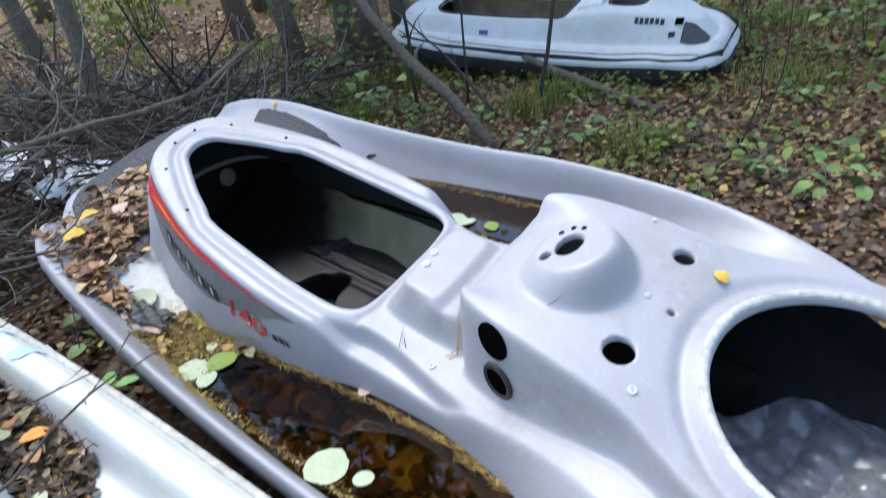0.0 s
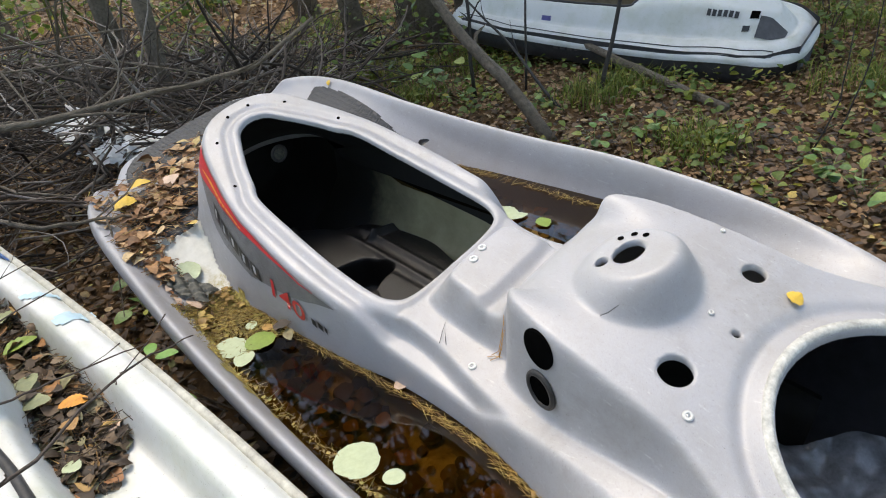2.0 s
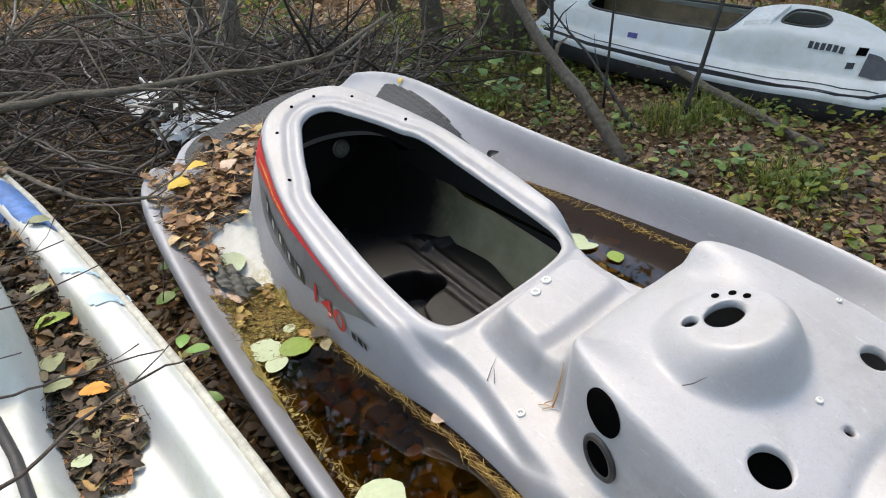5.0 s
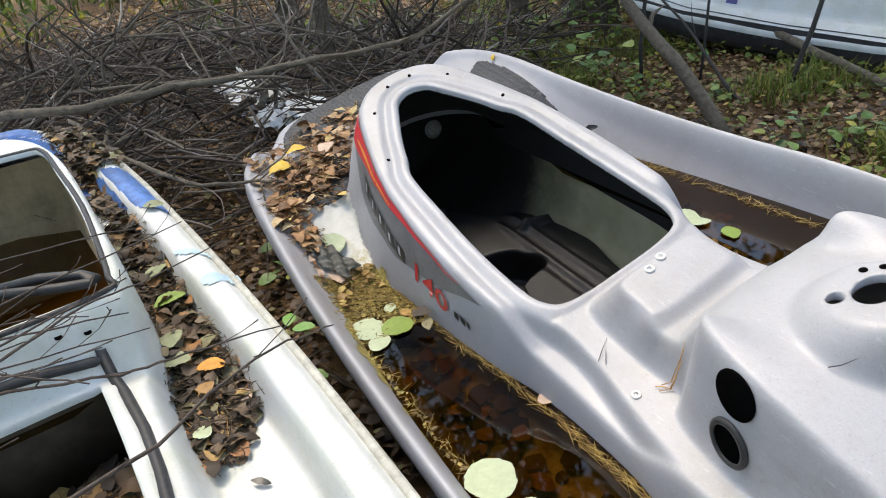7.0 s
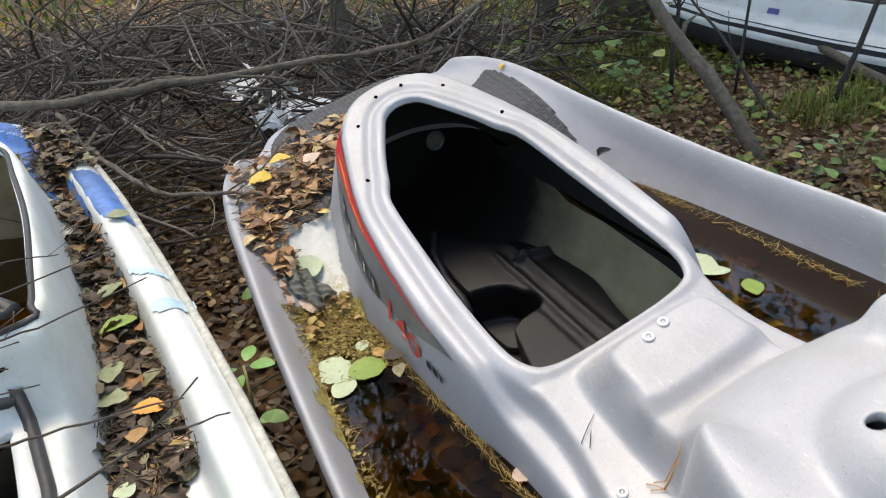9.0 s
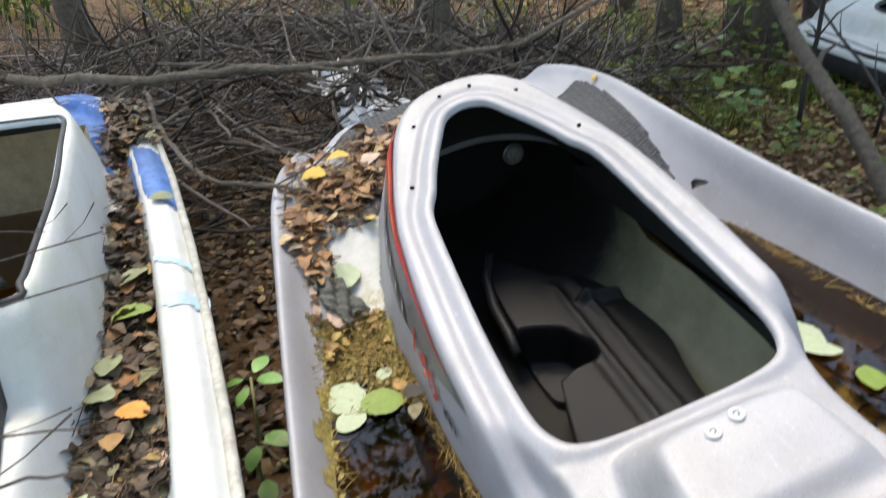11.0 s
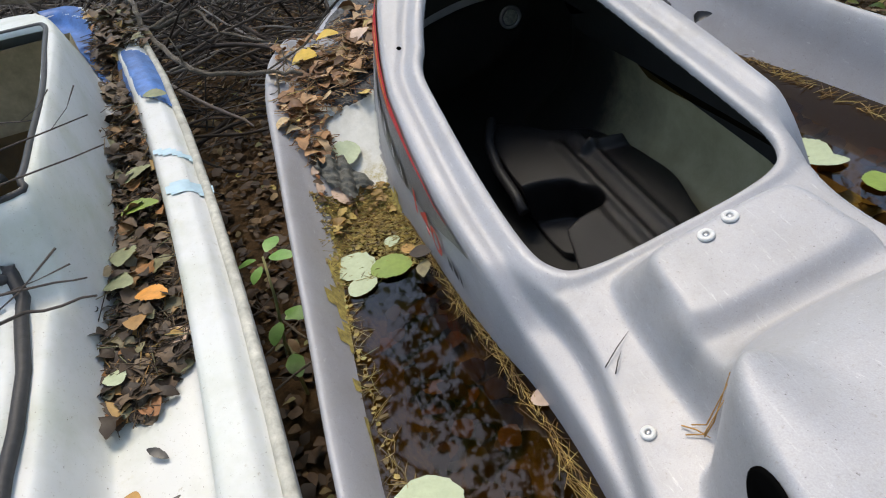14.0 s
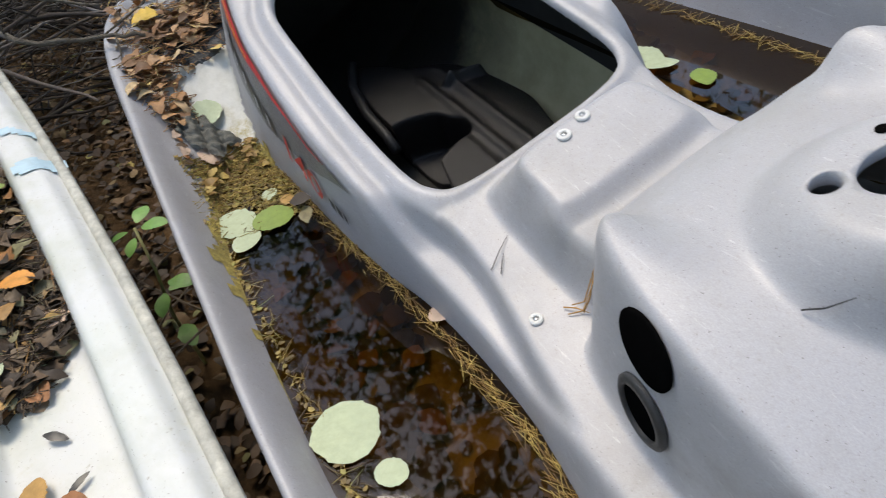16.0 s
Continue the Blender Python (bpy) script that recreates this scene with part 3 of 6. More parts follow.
def white_height(x, y):
    d = -signed(WOUT, x, y)
    floor = easy(x, [(-1.8, -0.02), (-1.3, -0.03), (-0.75, -0.06), (-0.4, -0.11), (0.0, -0.135), (0.8, -0.135), (1.2, -0.11), (1.5, -0.07)])
    gun = 0.0 + 0.03 * step(-0.2, -1.2, x)
    wall = 1 - step(0.112, 0.138, d)
    z = floor + (gun - floor) * wall * (1 - step(1.05, 1.25, x) * step(0.12, 0.3, -y))
    # outer rub rail, a groove, and the flat of the gunwale
    z = z - 0.030 * (1 - step(0.020, 0.030, d)) * (1 - step(1.2, 1.3, x)) - 0.020 * np.exp(-((d - 0.030) / 0.006) ** 2)
    m = mound(WTOP, WBASE, x, y)
    top = easy(x, [(-1.5, 0.12), (-1.3, 0.15), (-0.9, 0.20), (-0.4, 0.212), (0.1, 0.205), (0.17, 0.20), (0.215, 0.16), (0.25, 0.035), (0.35, 0.02), (0.6, 0.005), (0.9, -0.01), (1.3, -0.05)])
    seat = floor + (top - floor) * np.clip(m * 1.05, 0, 1)
    dh = signed(WHATCH, x, y)
    seat = seat + np.where(x > 0.2, 0.022 * (1 - step(0.018, 0.026, np.abs(dh - 0.016))), 0)
    return np.where(m > 0, np.maximum(z, seat), z)


v, f = moulded(-1.80, 1.48, -1.30, 0.10, 0.008, white_height, WOUT, [WOPEN, WHATCH], 0.045, 2)
part_mesh("deck", v, f, WHITE, white)


def white_hull():
    rows = []
    for x in np.linspace(-1.72, 1.15, 18):
        w = float(lerp(x, [-1.8, -1.5, -0.9, 0, 1.2], [0.25, 0.47, 0.6, 0.645, 0.64]))
        half = [(w, -0.05), (w * 0.96, -0.14), (w * 0.85, -0.28), (w * 0.5, -0.42), (0, -0.50)]
        rows.append([(x, WC - y, z) for y, z in half] + [(x, WC + y, z) for y, z in reversed(half[:-1])])
    v, f = loft(rows)
    f.append(list(range(len(rows[0]))))
    part_mesh("lower_hull", v, f, HULL_DARK, white, "dark lower hull")


white_hull()

# ---- the far watercraft ----
FAR = basis((0.86, 6.92, 0.42), (0.866, -0.494, -0.075), (0.481, 0.853, 0.205), (-0.037, -0.213, 0.976))
far_ski = empty("personal_watercraft", FAR, "dull white watercraft shell with black hull lying among trees", "watercraft")
FOUT = loop_of([(-1.75, 0), (-1.73, 0.30), (-1.55, 0.46), (-0.9, 0.57), (0, 0.60), (0.8, 0.60), (1.3, 0.56), (1.55, 0.46), (1.68, 0.25), (1.70, 0)])
FTOP = loop_of([(-1.62, 0), (-1.57, 0.16), (-1.3, 0.26), (-0.6, 0.29), (0.2, 0.29), (0.7, 0.275), (1.0, 0.25), (1.25, 0.18), (1.40, 0.08), (1.42, 0)])
FBASE = loop_of([(-1.70, 0), (-1.66, 0.22), (-1.35, 0.34), (-0.6, 0.385), (0.2, 0.39), (0.8, 0.39), (1.2, 0.36), (1.42, 0.26), (1.52, 0.14), (1.54, 0)])
FOPEN = loop_of([(-1.22, 0), (-1.18, 0.14), (-0.98, 0.235), (-0.4, 0.27), (0.20, 0.265), (0.255, 0.22), (0.265, 0)])
FCON = loop_of([(0.62, 0), (0.63, 0.10), (0.68, 0.15), (0.84, 0.15), (0.93, 0.09), (0.95, 0)])


def far_height(x, y):
    d = -signed(FOUT, x, y)
    floor = easy(x, [(-1.75, 0.02), (0, -0.01), (0.7, 0.0), (1.2, 0.02), (1.70, -0.03)])
    z = floor - 0.055 * (1 - step(0.0, 0.15, d)) - 0.03 * (1 - step(0.0, 0.025, d)) - 0.012 * np.exp(-((d - 0.05) / 0.012) ** 2) - 0.03 * np.exp(-(signed(FBASE, x, y) / 0.018) ** 2)
    m = mound(FTOP, FBASE, x, y)
    top = easy(x, [(-1.75, 0.10), (-1.2, 0.13), (0.0, 0.15), (0.25, 0.16), (0.36, 0.20), (0.5, 0.235), (0.9, 0.25), (1.2, 0.205), (1.42, 0.13), (1.58, 0.03)])
    z = np.where(m > 0, np.maximum(z, floor + (top - floor) * (1 - (1 - m) ** 1.3)), z)
    dop = signed(FOPEN, x, y)
    return z + 0.012 * np.exp(-((dop - 0.015) / 0.015) ** 2)


v, f = moulded(-1.77, 1.72, -0.62, 0.62, 0.012, far_height, FOUT, [FOPEN, FCON], 0.035, 2)
part_mesh("deck", v, f, WHITE_FAR, far_ski)


def far_hull():
    rows, inner = [], []
    for x in np.linspace(-1.70, 1.66, 18):
        w = float(lerp(x, [-1.75, -1.5, -0.9, 0, 0.8, 1.3, 1.55, 1.70], [0.28, 0.46, 0.555, 0.585, 0.585, 0.545, 0.45, 0.2]))
        half = [(w, -0.03), (w * 1.01, -0.13), (w * 1.0, -0.27), (w * 0.7, -0.36), (0, -0.42)]
        rows.append([(x, -y, z) for y, z in half] + [(x, y, z) for y, z in reversed(half[:-1])])
        if -1.35 < x < 1.1:
            half = [(0.28, 0.09), (0.30, 0.0), (0.27, -0.16), (0.12, -0.22), (0, -0.23)]
            inner.append([(x, -y, z) for y, z in half] + [(x, y, z) for y, z in reversed(half[:-1])])
    v, f = loft(rows)
    f += [list(range(len(rows[0]))), [len(v) - 1 - k for k in range(len(rows[0]))]]
    part_mesh("lower_hull", v, f, HULL_DARK, far_ski, "black lower hull")
    v, f = loft(inner)
    part_mesh("inner_liner", v, f, plain("brown stained hull lining", (0.20, 0.15, 0.09), 0.6, 0, 0.5, 5), far_ski, "stained inner hull")


far_hull()


def far_side(x0, x1, s0, s1, name, material, label, n=6, lift=0.006):
    """A thin patch on the near flank of the far shell, s from 0 at its rim to 1 at its foot."""
    verts, faces = [], []
    for i in range(n + 1):
        x = x0 + (x1 - x0) * i / n
        wt = float(np.interp(x, [-1.57, -1.3, -0.6, 0.2, 0.7, 1.0, 1.25, 1.4], [0.16, 0.26, 0.29, 0.29, 0.275, 0.25, 0.18, 0.08]))
        wb = float(np.interp(x, [-1.66, -1.35, -0.6, 0.2, 0.8, 1.2, 1.45, 1.56], [0.22, 0.34, 0.385, 0.39, 0.39, 0.36, 0.26, 0.14]))
        for s in (s0, (s0 + s1) / 2, s1):
            y = -(wt + (wb - wt) * s)
            verts.append((x, y - lift, sheet_z(far_height, x, y) + lift))
    for i in range(n):
        for k in (0, 1):
            a = 3 * i + k
            faces.append([a, a + 3, a + 4, a + 1])
    part_mesh(name, verts, faces, material, far_ski, label)


for k in range(6):
    far_side(0.93 + 0.042 * k, 0.960 + 0.042 * k, 0.26, 0.48, "letter_bar", DECAL_BLACK, "black lettering bar", 2)
far_side(1.22, 1.27, 0.66, 0.84, "sticker", DECAL_BLACK, "round dark sticker", 3)
# a black patch on the flank paints the hole's shade
far_side(1.25, 1.31, 0.10, 0.42, "side_hole_mark", HOLE_SHADE, "black patch painted as a shaded round hole", 3)
far_side(1.32, 1.52, 0.30, 1.0, "bow_patch", plain("dark grey bow colour", (0.07, 0.07, 0.075), 0.6), "dark grey patch on the bow", 5)
far_side(-0.60, -0.50, 0.74, 0.95, "decal", plain("violet blue decal", (0.08, 0.08, 0.25), 0.5), "violet blue decal", 3)


def far_bars():
    """Registration marks on the black hull, as plain bars."""
    for k in range(6):
        x = -0.35 + 0.075 * k + (0.04 if k > 3 else 0)
        part("mark_bar", bevelled_box(pose(x, -0.586, -0.125, 8, 0, 0), (0.045, 0.006, 0.065), 0.002), plain("worn grey marking", (0.12, 0.12, 0.13), 0.6), far_ski, "worn grey marking bar")




def rail_lines():
    """Dark lines along the near rail of the far shell."""
    for off, r in ((0.030, 0.007), (0.075, 0.005)):
        path = []
        for x in np.linspace(-1.5, 1.5, 40):
            w = float(lerp(x, [-1.55, -0.9, 0, 0.8, 1.3, 1.55], [0.46, 0.57, 0.60, 0.60, 0.56, 0.46])) - off
            path.append((x, -w, sheet_z(far_height, x, -w) + 0.002))
        part_mesh("rail_line", *tube(path, r, 5), HULL_DARK, far_ski, "dark rubbing line")


rail_lines()


def far_fittings():
    """The dark gasket of the far seat opening and the pale panel before its console hole."""
    path = [(x, y, sheet_z(far_height, x, y) + 0.004) for x, y in FOPEN[::2]]
    part_mesh("gasket", *tube(path + path[:1], 0.013, 6), RUBBER, far_ski, "dark seat gasket")
    v, f = [], []
    for x in (0.36, 0.47, 0.58):
        for y in (-0.20, -0.17, -0.06, 0.06, 0.17, 0.20):
            v.append((x, y, sheet_z(far_height, x, y) + (0.030 if abs(y) < 0.19 else -0.01)))
    for i in range(2):
        for k in range(5):
            a = 6 * i + k
            f.append([a, a + 6, a + 7, a + 1])
    f += [[5, 4, 3, 2, 1, 0], [12, 13, 14, 15, 16, 17]]
    part_mesh("console_panel", v, f, RING_WHITE, far_ski, "pale raised console panel", False)
    path = [(x, y, sheet_z(far_height, x, y) + 0.002) for x, y in FCON[::3]]
    part_mesh("console_rim", *tube(path + path[:1], 0.010, 6), RUBBER, far_ski, "dark broken console rim")


# ---- fittings of the silver watercraft ----
def deck_point(x, y, lift=0.0):
    """A place on the silver deck, in its own axes, and the surface's normal there."""
    e = 0.006
    z = [sheet_z(ski_height, x, y), sheet_z(ski_height, x + e, y), sheet_z(ski_height, x, y + e)]
    n = Vector((-(z[1] - z[0]) / e, -(z[2] - z[0]) / e, 1)).normalized()
    return Vector((x, y, float(z[0]))) + n * lift, n


def side_point(x, s, lift=0.003):
    """A place on the near flank below the seat rim: s runs from 0 at the rim to 1 at the foot."""
    wt = float(lerp(x, *np.array(TOP_HALF).T))
    wb = float(lerp(x, *np.array(BASE_HALF).T))
    return deck_point(x, -(wt + (wb - wt) * s), lift)[0]


def decal(name, rows, material, parent, label="", lift=0.0055):
    """A thin strip on the flank: rows of (x, s from, s to)."""
    verts, faces = [], []
    for x, a, b in rows:
        verts += [side_point(x, a + (b - a) * k / 3, lift) for k in range(4)]
    for i in range(len(rows) - 1):
        for k in range(3):
            p = 4 * i + k
            faces.append([p, p + 4, p + 5, p + 1])
    part_mesh(name, verts, faces, material, parent, label)


def flank_rows(x0, x1, pts, n=26):
    xs = np.linspace(x0, x1, n)
    px, a, b = np.array(pts, float).T
    return [(x, float(np.interp(x, px, a)), float(np.interp(x, px, b))) for x in xs]


HALFTONE = plain("grey halftone decal", (0.15, 0.15, 0.155), 0.4, 0, 0.5, 260)
decal("shade_decal", flank_rows(-0.98, -0.15, [(-0.98, 0.30, 0.36), (-0.87, 0.20, 0.60), (-0.6, 0.15, 0.62), (-0.38, 0.14, 0.46), (-0.15, 0.15, 0.16)]), HALFTONE, ski, "dark halftone decal", 0.003)
decal("stripe_decal", flank_rows(-1.0, -0.24, [(-1.0, 0.10, 0.36), (-0.93, 0.10, 0.32), (-0.82, 0.06, 0.22), (-0.6, 0.06, 0.16), (-0.45, 0.07, 0.13), (-0.24, 0.12, 0.13)]), RED, ski, "red side stripe")
decal("line_decal", flank_rows(-0.95, -0.62, [(-0.95, 0.235, 0.25), (-0.86, 0.145, 0.19), (-0.62, 0.125, 0.145)], 14), ORANGE, ski, "thin orange line")


def flank_text(name, text, x0, s0, size, material, label):
    cu = bpy.data.curves.new(name, "FONT")
    cu.body, cu.size, cu.resolution_u, cu.offset = text, 1.0, 3, 0.010
    ob = new("lettering", cu)
    bpy.context.view_layer.update()
    me = bpy.data.meshes.new_from_object(ob.evaluated_get(bpy.context.evaluated_depsgraph_get()))
    bpy.data.objects.remove(ob)
    bm = bmesh.new()
    bm.from_mesh(me)
    bmesh.ops.triangulate(bm, faces=bm.faces)
    for v in bm.verts:
        v.co = side_point(x0 + (v.co.x + 0.1 * v.co.y) * size, s0 - v.co.y * size * 2.1 + 0.10 * v.co.x * size, 0.0065)
    part(name, bm, material, ski, label, False)


flank_text("number_decal", "140", -0.505, 0.60, 0.132, RED, "red number decal 140")
for k, (a, b) in enumerate(((-0.275, -0.255), (-0.245, -0.225), (-0.215, -0.205))):
    decal("letter_bar", flank_rows(a, b, [(a, 0.50, 0.57), (b, 0.52, 0.59)], 4), DECAL_BLACK, ski, "small black lettering bar")
for k in range(5):
    a = -0.84 + k * 0.062
    top = 0.33 + 0.025 * k
    decal("letter_bar", flank_rows(a, a + 0.052, [(a, top, top + 0.13), (a + 0.052, top + 0.02, top + 0.15)], 5), DECAL_BLACK, ski, "dark lettering outline bar", 0.0045)
    decal("letter_bar", flank_rows(a + 0.016, a + 0.030, [(a, top + 0.02, top + 0.10), (a + 0.052, top + 0.04, top + 0.12)], 5), DECAL_WHITE, ski, "pale outlined lettering bar", 0.006)


def disc(m, r, h, sides=14, hole=0.0):
    """A bevelled disc, or a washer if it has a hole, its base at the origin of m."""
    bm = bmesh.new()
    rings = [(r, 0), (r, h * 0.6), (r * 0.9, h)] + ([(max(hole, 0.0001), h), (max(hole, 0.0001), h * 0.3)] if hole else [(0.0001, h)])
    loops = [[bm.verts.new(m @ Vector((rr * math.cos(2 * math.pi * k / sides), rr * math.sin(2 * math.pi * k / sides), z))) for k in range(sides)] for rr, z in rings]
    for a, b in zip(loops, loops[1:]):
        for k in range(sides):
            bm.faces.new([a[k], a[(k + 1) % sides], b[(k + 1) % sides], b[k]])
    return bm


def on_deck(x, y, lift=0.0):
    p, n = deck_point(x, y, lift)
    return Matrix.Translation(p) @ n.to_track_quat("Z", "Y").to_matrix().to_4x4()


def washer_at(x, y, r=0.013):
    w = part("washer", disc(on_deck(x, y, 0.001), r, 0.004, 16, r * 0.42), RING_WHITE, ski, "white washer")
    part("rivet", disc(on_deck(x, y, 0.001), r * 0.36, 0.0035, 10), STEEL, w, "steel rivet")


for x, y, r in ((0.150, -0.035, 0.012), (0.140, 0.010, 0.012), (0.300, -0.238, 0.011), (0.844, -0.207, 0.010), (0.772, 0.007, 0.006), (0.837, 0.262, 0.006), (0.686, 0.22, 0.005), (1.24, -0.335, 0.011)):
    washer_at(x, y, r)
# black discs paint the shade of screw holes on the uncut deck
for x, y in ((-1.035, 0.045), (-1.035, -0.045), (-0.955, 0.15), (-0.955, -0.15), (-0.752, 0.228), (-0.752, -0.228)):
    part("screw_hole_mark", disc(on_deck(x, y, 0.0005), 0.006, 0.0015, 10), HOLE_SHADE, ski, "black disc painted as a shaded screw hole")
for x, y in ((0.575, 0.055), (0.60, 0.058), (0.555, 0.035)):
    part("screw_hole_mark", disc(on_deck(x, y, 0.0005), 0.007, 0.0015, 10), HOLE_SHADE, ski, "black disc painted as a shaded screw hole")


def flank_y(x, z):
    """Where the near flank of the console reaches a height."""
    ys = np.linspace(-0.31, -0.19, 121)
    zs = np.array([sheet_z(ski_height, x, y) for y in ys])
    return float(ys[np.argmax(zs > z)])


def wall_disc(name, x, z, rx, rz, material, lift, thick, hole=0.0, parent=None, label=""):
    """An oval fitting on the near flank of the console."""
    ya, yb, yc, yd = flank_y(x, z + 0.04), flank_y(x, z - 0.04), flank_y(x - 0.035, z), flank_y(x + 0.035, z)
    along, up = Vector((0.07, yd - yc, 0)).normalized(), Vector((0, ya - yb, 0.08)).normalized()
    n = along.cross(up).normalized()
    m = basis(Vector((x, (ya + yb) / 2, z)) + n * lift, up, n.cross(up), n)
    bm = disc(Matrix.Identity(4), 1.0, thick, 30, hole)
    for v in bm.verts:
        u = Vector((v.co.x * rz, v.co.y * rx, v.co.z))
        v.co = m @ u
    return part(name, bm, material, parent or ski, label)


# the flank stays whole: black discs paint the shade inside its holes
wall_disc("side_hole_mark", 0.535, 0.215, 0.043, 0.05, HOLE_SHADE, 0.001, 0.004, label="black disc painted as a shaded hole in the console flank")
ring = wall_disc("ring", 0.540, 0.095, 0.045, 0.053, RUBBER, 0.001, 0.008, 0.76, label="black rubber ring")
wall_disc("ring_hole_mark", 0.540, 0.095, 0.035, 0.041, HOLE_SHADE, 0.001, 0.004, parent=ring, label="black disc painted as the shaded hollow inside the ring")


RIM_SCUFFED = plain("scuffed pale rim", (0.50, 0.50, 0.47), 0.6, 0, 0.45, 55, 0.5)


def hatch_ring():
    """The pale scuffed flange round the bow hatch."""
    prof = [(0.001, -0.012), (0.002, 0.003), (0.010, 0.006), (0.021, 0.004), (0.023, -0.004)]
    c = HATCH.mean(0)
    verts, faces = [], []
    for p in HATCH:
        out = (p - c) / np.linalg.norm(p - c)
        for d, h in prof:
            q = p + out * d
            verts.append(deck_point(*q)[0] + Vector((0, 0, h)))
    n, k = len(HATCH), len(prof)
    for i in range(n):
        for j in range(k - 1):
            faces.append([i * k + j, ((i + 1) % n) * k + j, ((i + 1) % n) * k + j + 1, i * k + j + 1])
    part_mesh("hatch_rim", verts, faces, RIM_SCUFFED, ski, "white scuffed hatch rim")


hatch_ring()


def mat_panel(name, loop, label):
    """A rubber tread mat with raised diamonds on the stern deck."""
    lo, hi = loop.min(0), loop.max(0)
    cell = 0.006
    gx, gy = np.arange(lo[0], hi[0] + cell, cell), np.arange(lo[1], hi[1] + cell, cell)
    X, Y = np.meshgrid(gx, gy, indexing="ij")
    d = signed(loop, X, Y)
    Z = ski_height(X, Y) + 0.006 + 0.0025 * (np.sin(X * 230 + Y * 150) * np.sin(X * 230 - Y * 150) > 0)
    Z = Z - 0.005 * (d > -0.004)
    nx, ny = X.shape
    idx = np.arange(nx * ny).reshape(nx, ny)
    keep = (d[:-1, :-1] + d[1:, 1:] + d[1:, :-1] + d[:-1, 1:]) < 0
    quads = np.stack([idx[:-1, :-1], idx[1:, :-1], idx[1:, 1:], idx[:-1, 1:]], -1)[keep]
    used = np.unique(quads)
    remap = np.full(nx * ny, 0)
    remap[used] = np.arange(len(used))
    V = np.stack([X.ravel(), Y.ravel(), Z.ravel()], 1)[used]
    part_mesh(name, V, remap[quads].tolist(), TREAD, ski, label, False)


TREAD = plain("grey black tread rubber", (0.055, 0.056, 0.058), 0.6, 0, 0.4, 90)
mat_panel("tread_mat", loop_of([(-1.40, 0.50), (-1.36, 0.545), (-1.18, 0.56), (-0.95, 0.555), (-0.76, 0.525), (-0.62, 0.46), (-0.66, 0.42), (-0.9, 0.40), (-1.1, 0.36), (-1.3, 0.34)], False, 5), "grey tread mat")
mat_panel("tread_mat", loop_of([(-1.09, -0.315), (-1.10, -0.44), (-1.3, -0.50), (-1.45, -0.45), (-1.45, -0.3), (-1.25, -0.22)], False, 5), "grey tread mat")
mat_panel("tread_mat", loop_of([(-1.50, -0.30), (-1.56, 0.0), (-1.50, 0.33), (-1.62, 0.38), (-1.78, 0.28), (-1.82, 0.0), (-1.78, -0.25), (-1.62, -0.36)], False, 5), "grey tread mat")


def bevelled_box(m, size, bevel=0.006):
    bm = bmesh.new()
    bmesh.ops.create_cube(bm, size=1.0)
    for v in bm.verts:
        v.co = Vector((v.co.x * size[0], v.co.y * size[1], v.co.z * size[2]))
    bmesh.ops.bevel(bm, geom=bm.edges[:], offset=bevel, segments=2, affect="EDGES")
    bm.transform(m)
    return bm


TRAY = loop_of([(-0.925, -0.03), (-0.86, 0.03), (-0.78, 0.075), (-0.74, 0.12), (-0.70, 0.165), (-0.61, 0.208), (-0.50, 0.232), (-0.40, 0.240), (-0.25, 0.205), (-0.05, 0.185), (0.08, 0.17), (0.08, -0.14), (-0.05, -0.14), (-0.24, -0.105), (-0.39, -0.065), (-0.42, -0.05), (-0.46, -0.075), (-0.60, -0.085), (-0.72, -0.085), (-0.85, -0.07)], False)
NOTCH = loop_of([(-0.60, -0.12), (-0.56, 0.0), (-0.50, 0.035), (-0.425, 0.050), (-0.405, -0.02), (-0.395, -0.12)], False)


def tray_height(x, y):
    """The moulded engine tray: two long beads, a cross rib and a sunken pocket."""
    z = -0.308 - 0.02 * np.clip(-x - 0.6, 0, 1) - 0.55 * np.clip(y - 0.15, 0, 1) ** 1.3 - 0.10 * np.clip(-y - 0.02, 0, 1)
    for c in (0.070, 0.128):
        z = z + 0.016 * np.exp(-((y - c) / 0.011) ** 2) * step(-0.74, -0.66, x)
    z = z + 0.030 * np.exp(-((x + 0.605 - 0.15 * (y - 0.15)) / 0.012) ** 4) * step(0.09, 0.105, y)
    z = z + 0.012 * step(-0.41, -0.39, x) * (1 - step(0.02, 0.045, y))
    return z - 0.13 * step(0.004, -0.008, signed(NOTCH, x, y))


def engine_tray():
    """The black moulded tray left in the engine bay."""
    v, f = moulded(-0.95, 0.10, -0.16, 0.26, 0.006, tray_height, TRAY, [], 0.13, 1)
    tray = part_mesh("engine_tray", v, f, BLACK_PLASTIC, ski, "black textured plastic engine tray")
    curve = [(-0.935, -0.035, -0.30), (-0.85, -0.085, -0.31), (-0.74, -0.105, -0.33), (-0.64, -0.105, -0.35), (-0.58, -0.11, -0.37)]
    part_mesh("hose", *tube(curve, 0.016, 8), RUBBER, tray, "black rubber hose")


engine_tray()
PORT = plain("painted daylight in the port", (0.5, 0.5, 0.42), 0.6, 0, 0.5, 60)
m = Matrix.Translation((-1.535, 0.29, -0.33)) @ Vector((1, 0, 0.1)).to_track_quat("Z", "Y").to_matrix().to_4x4()
port = part("transom_port", disc(m, 0.045, 0.006, 18, 0.030), STEEL, ski, "steel rimmed transom port")
# a pale disc paints in daylight through the port; no hole is cut
part("port_daylight", disc(m @ Matrix.Translation((0, 0, 0.001)), 0.030, 0.003, 16), PORT, port, "pale disc painted as daylight through the port")


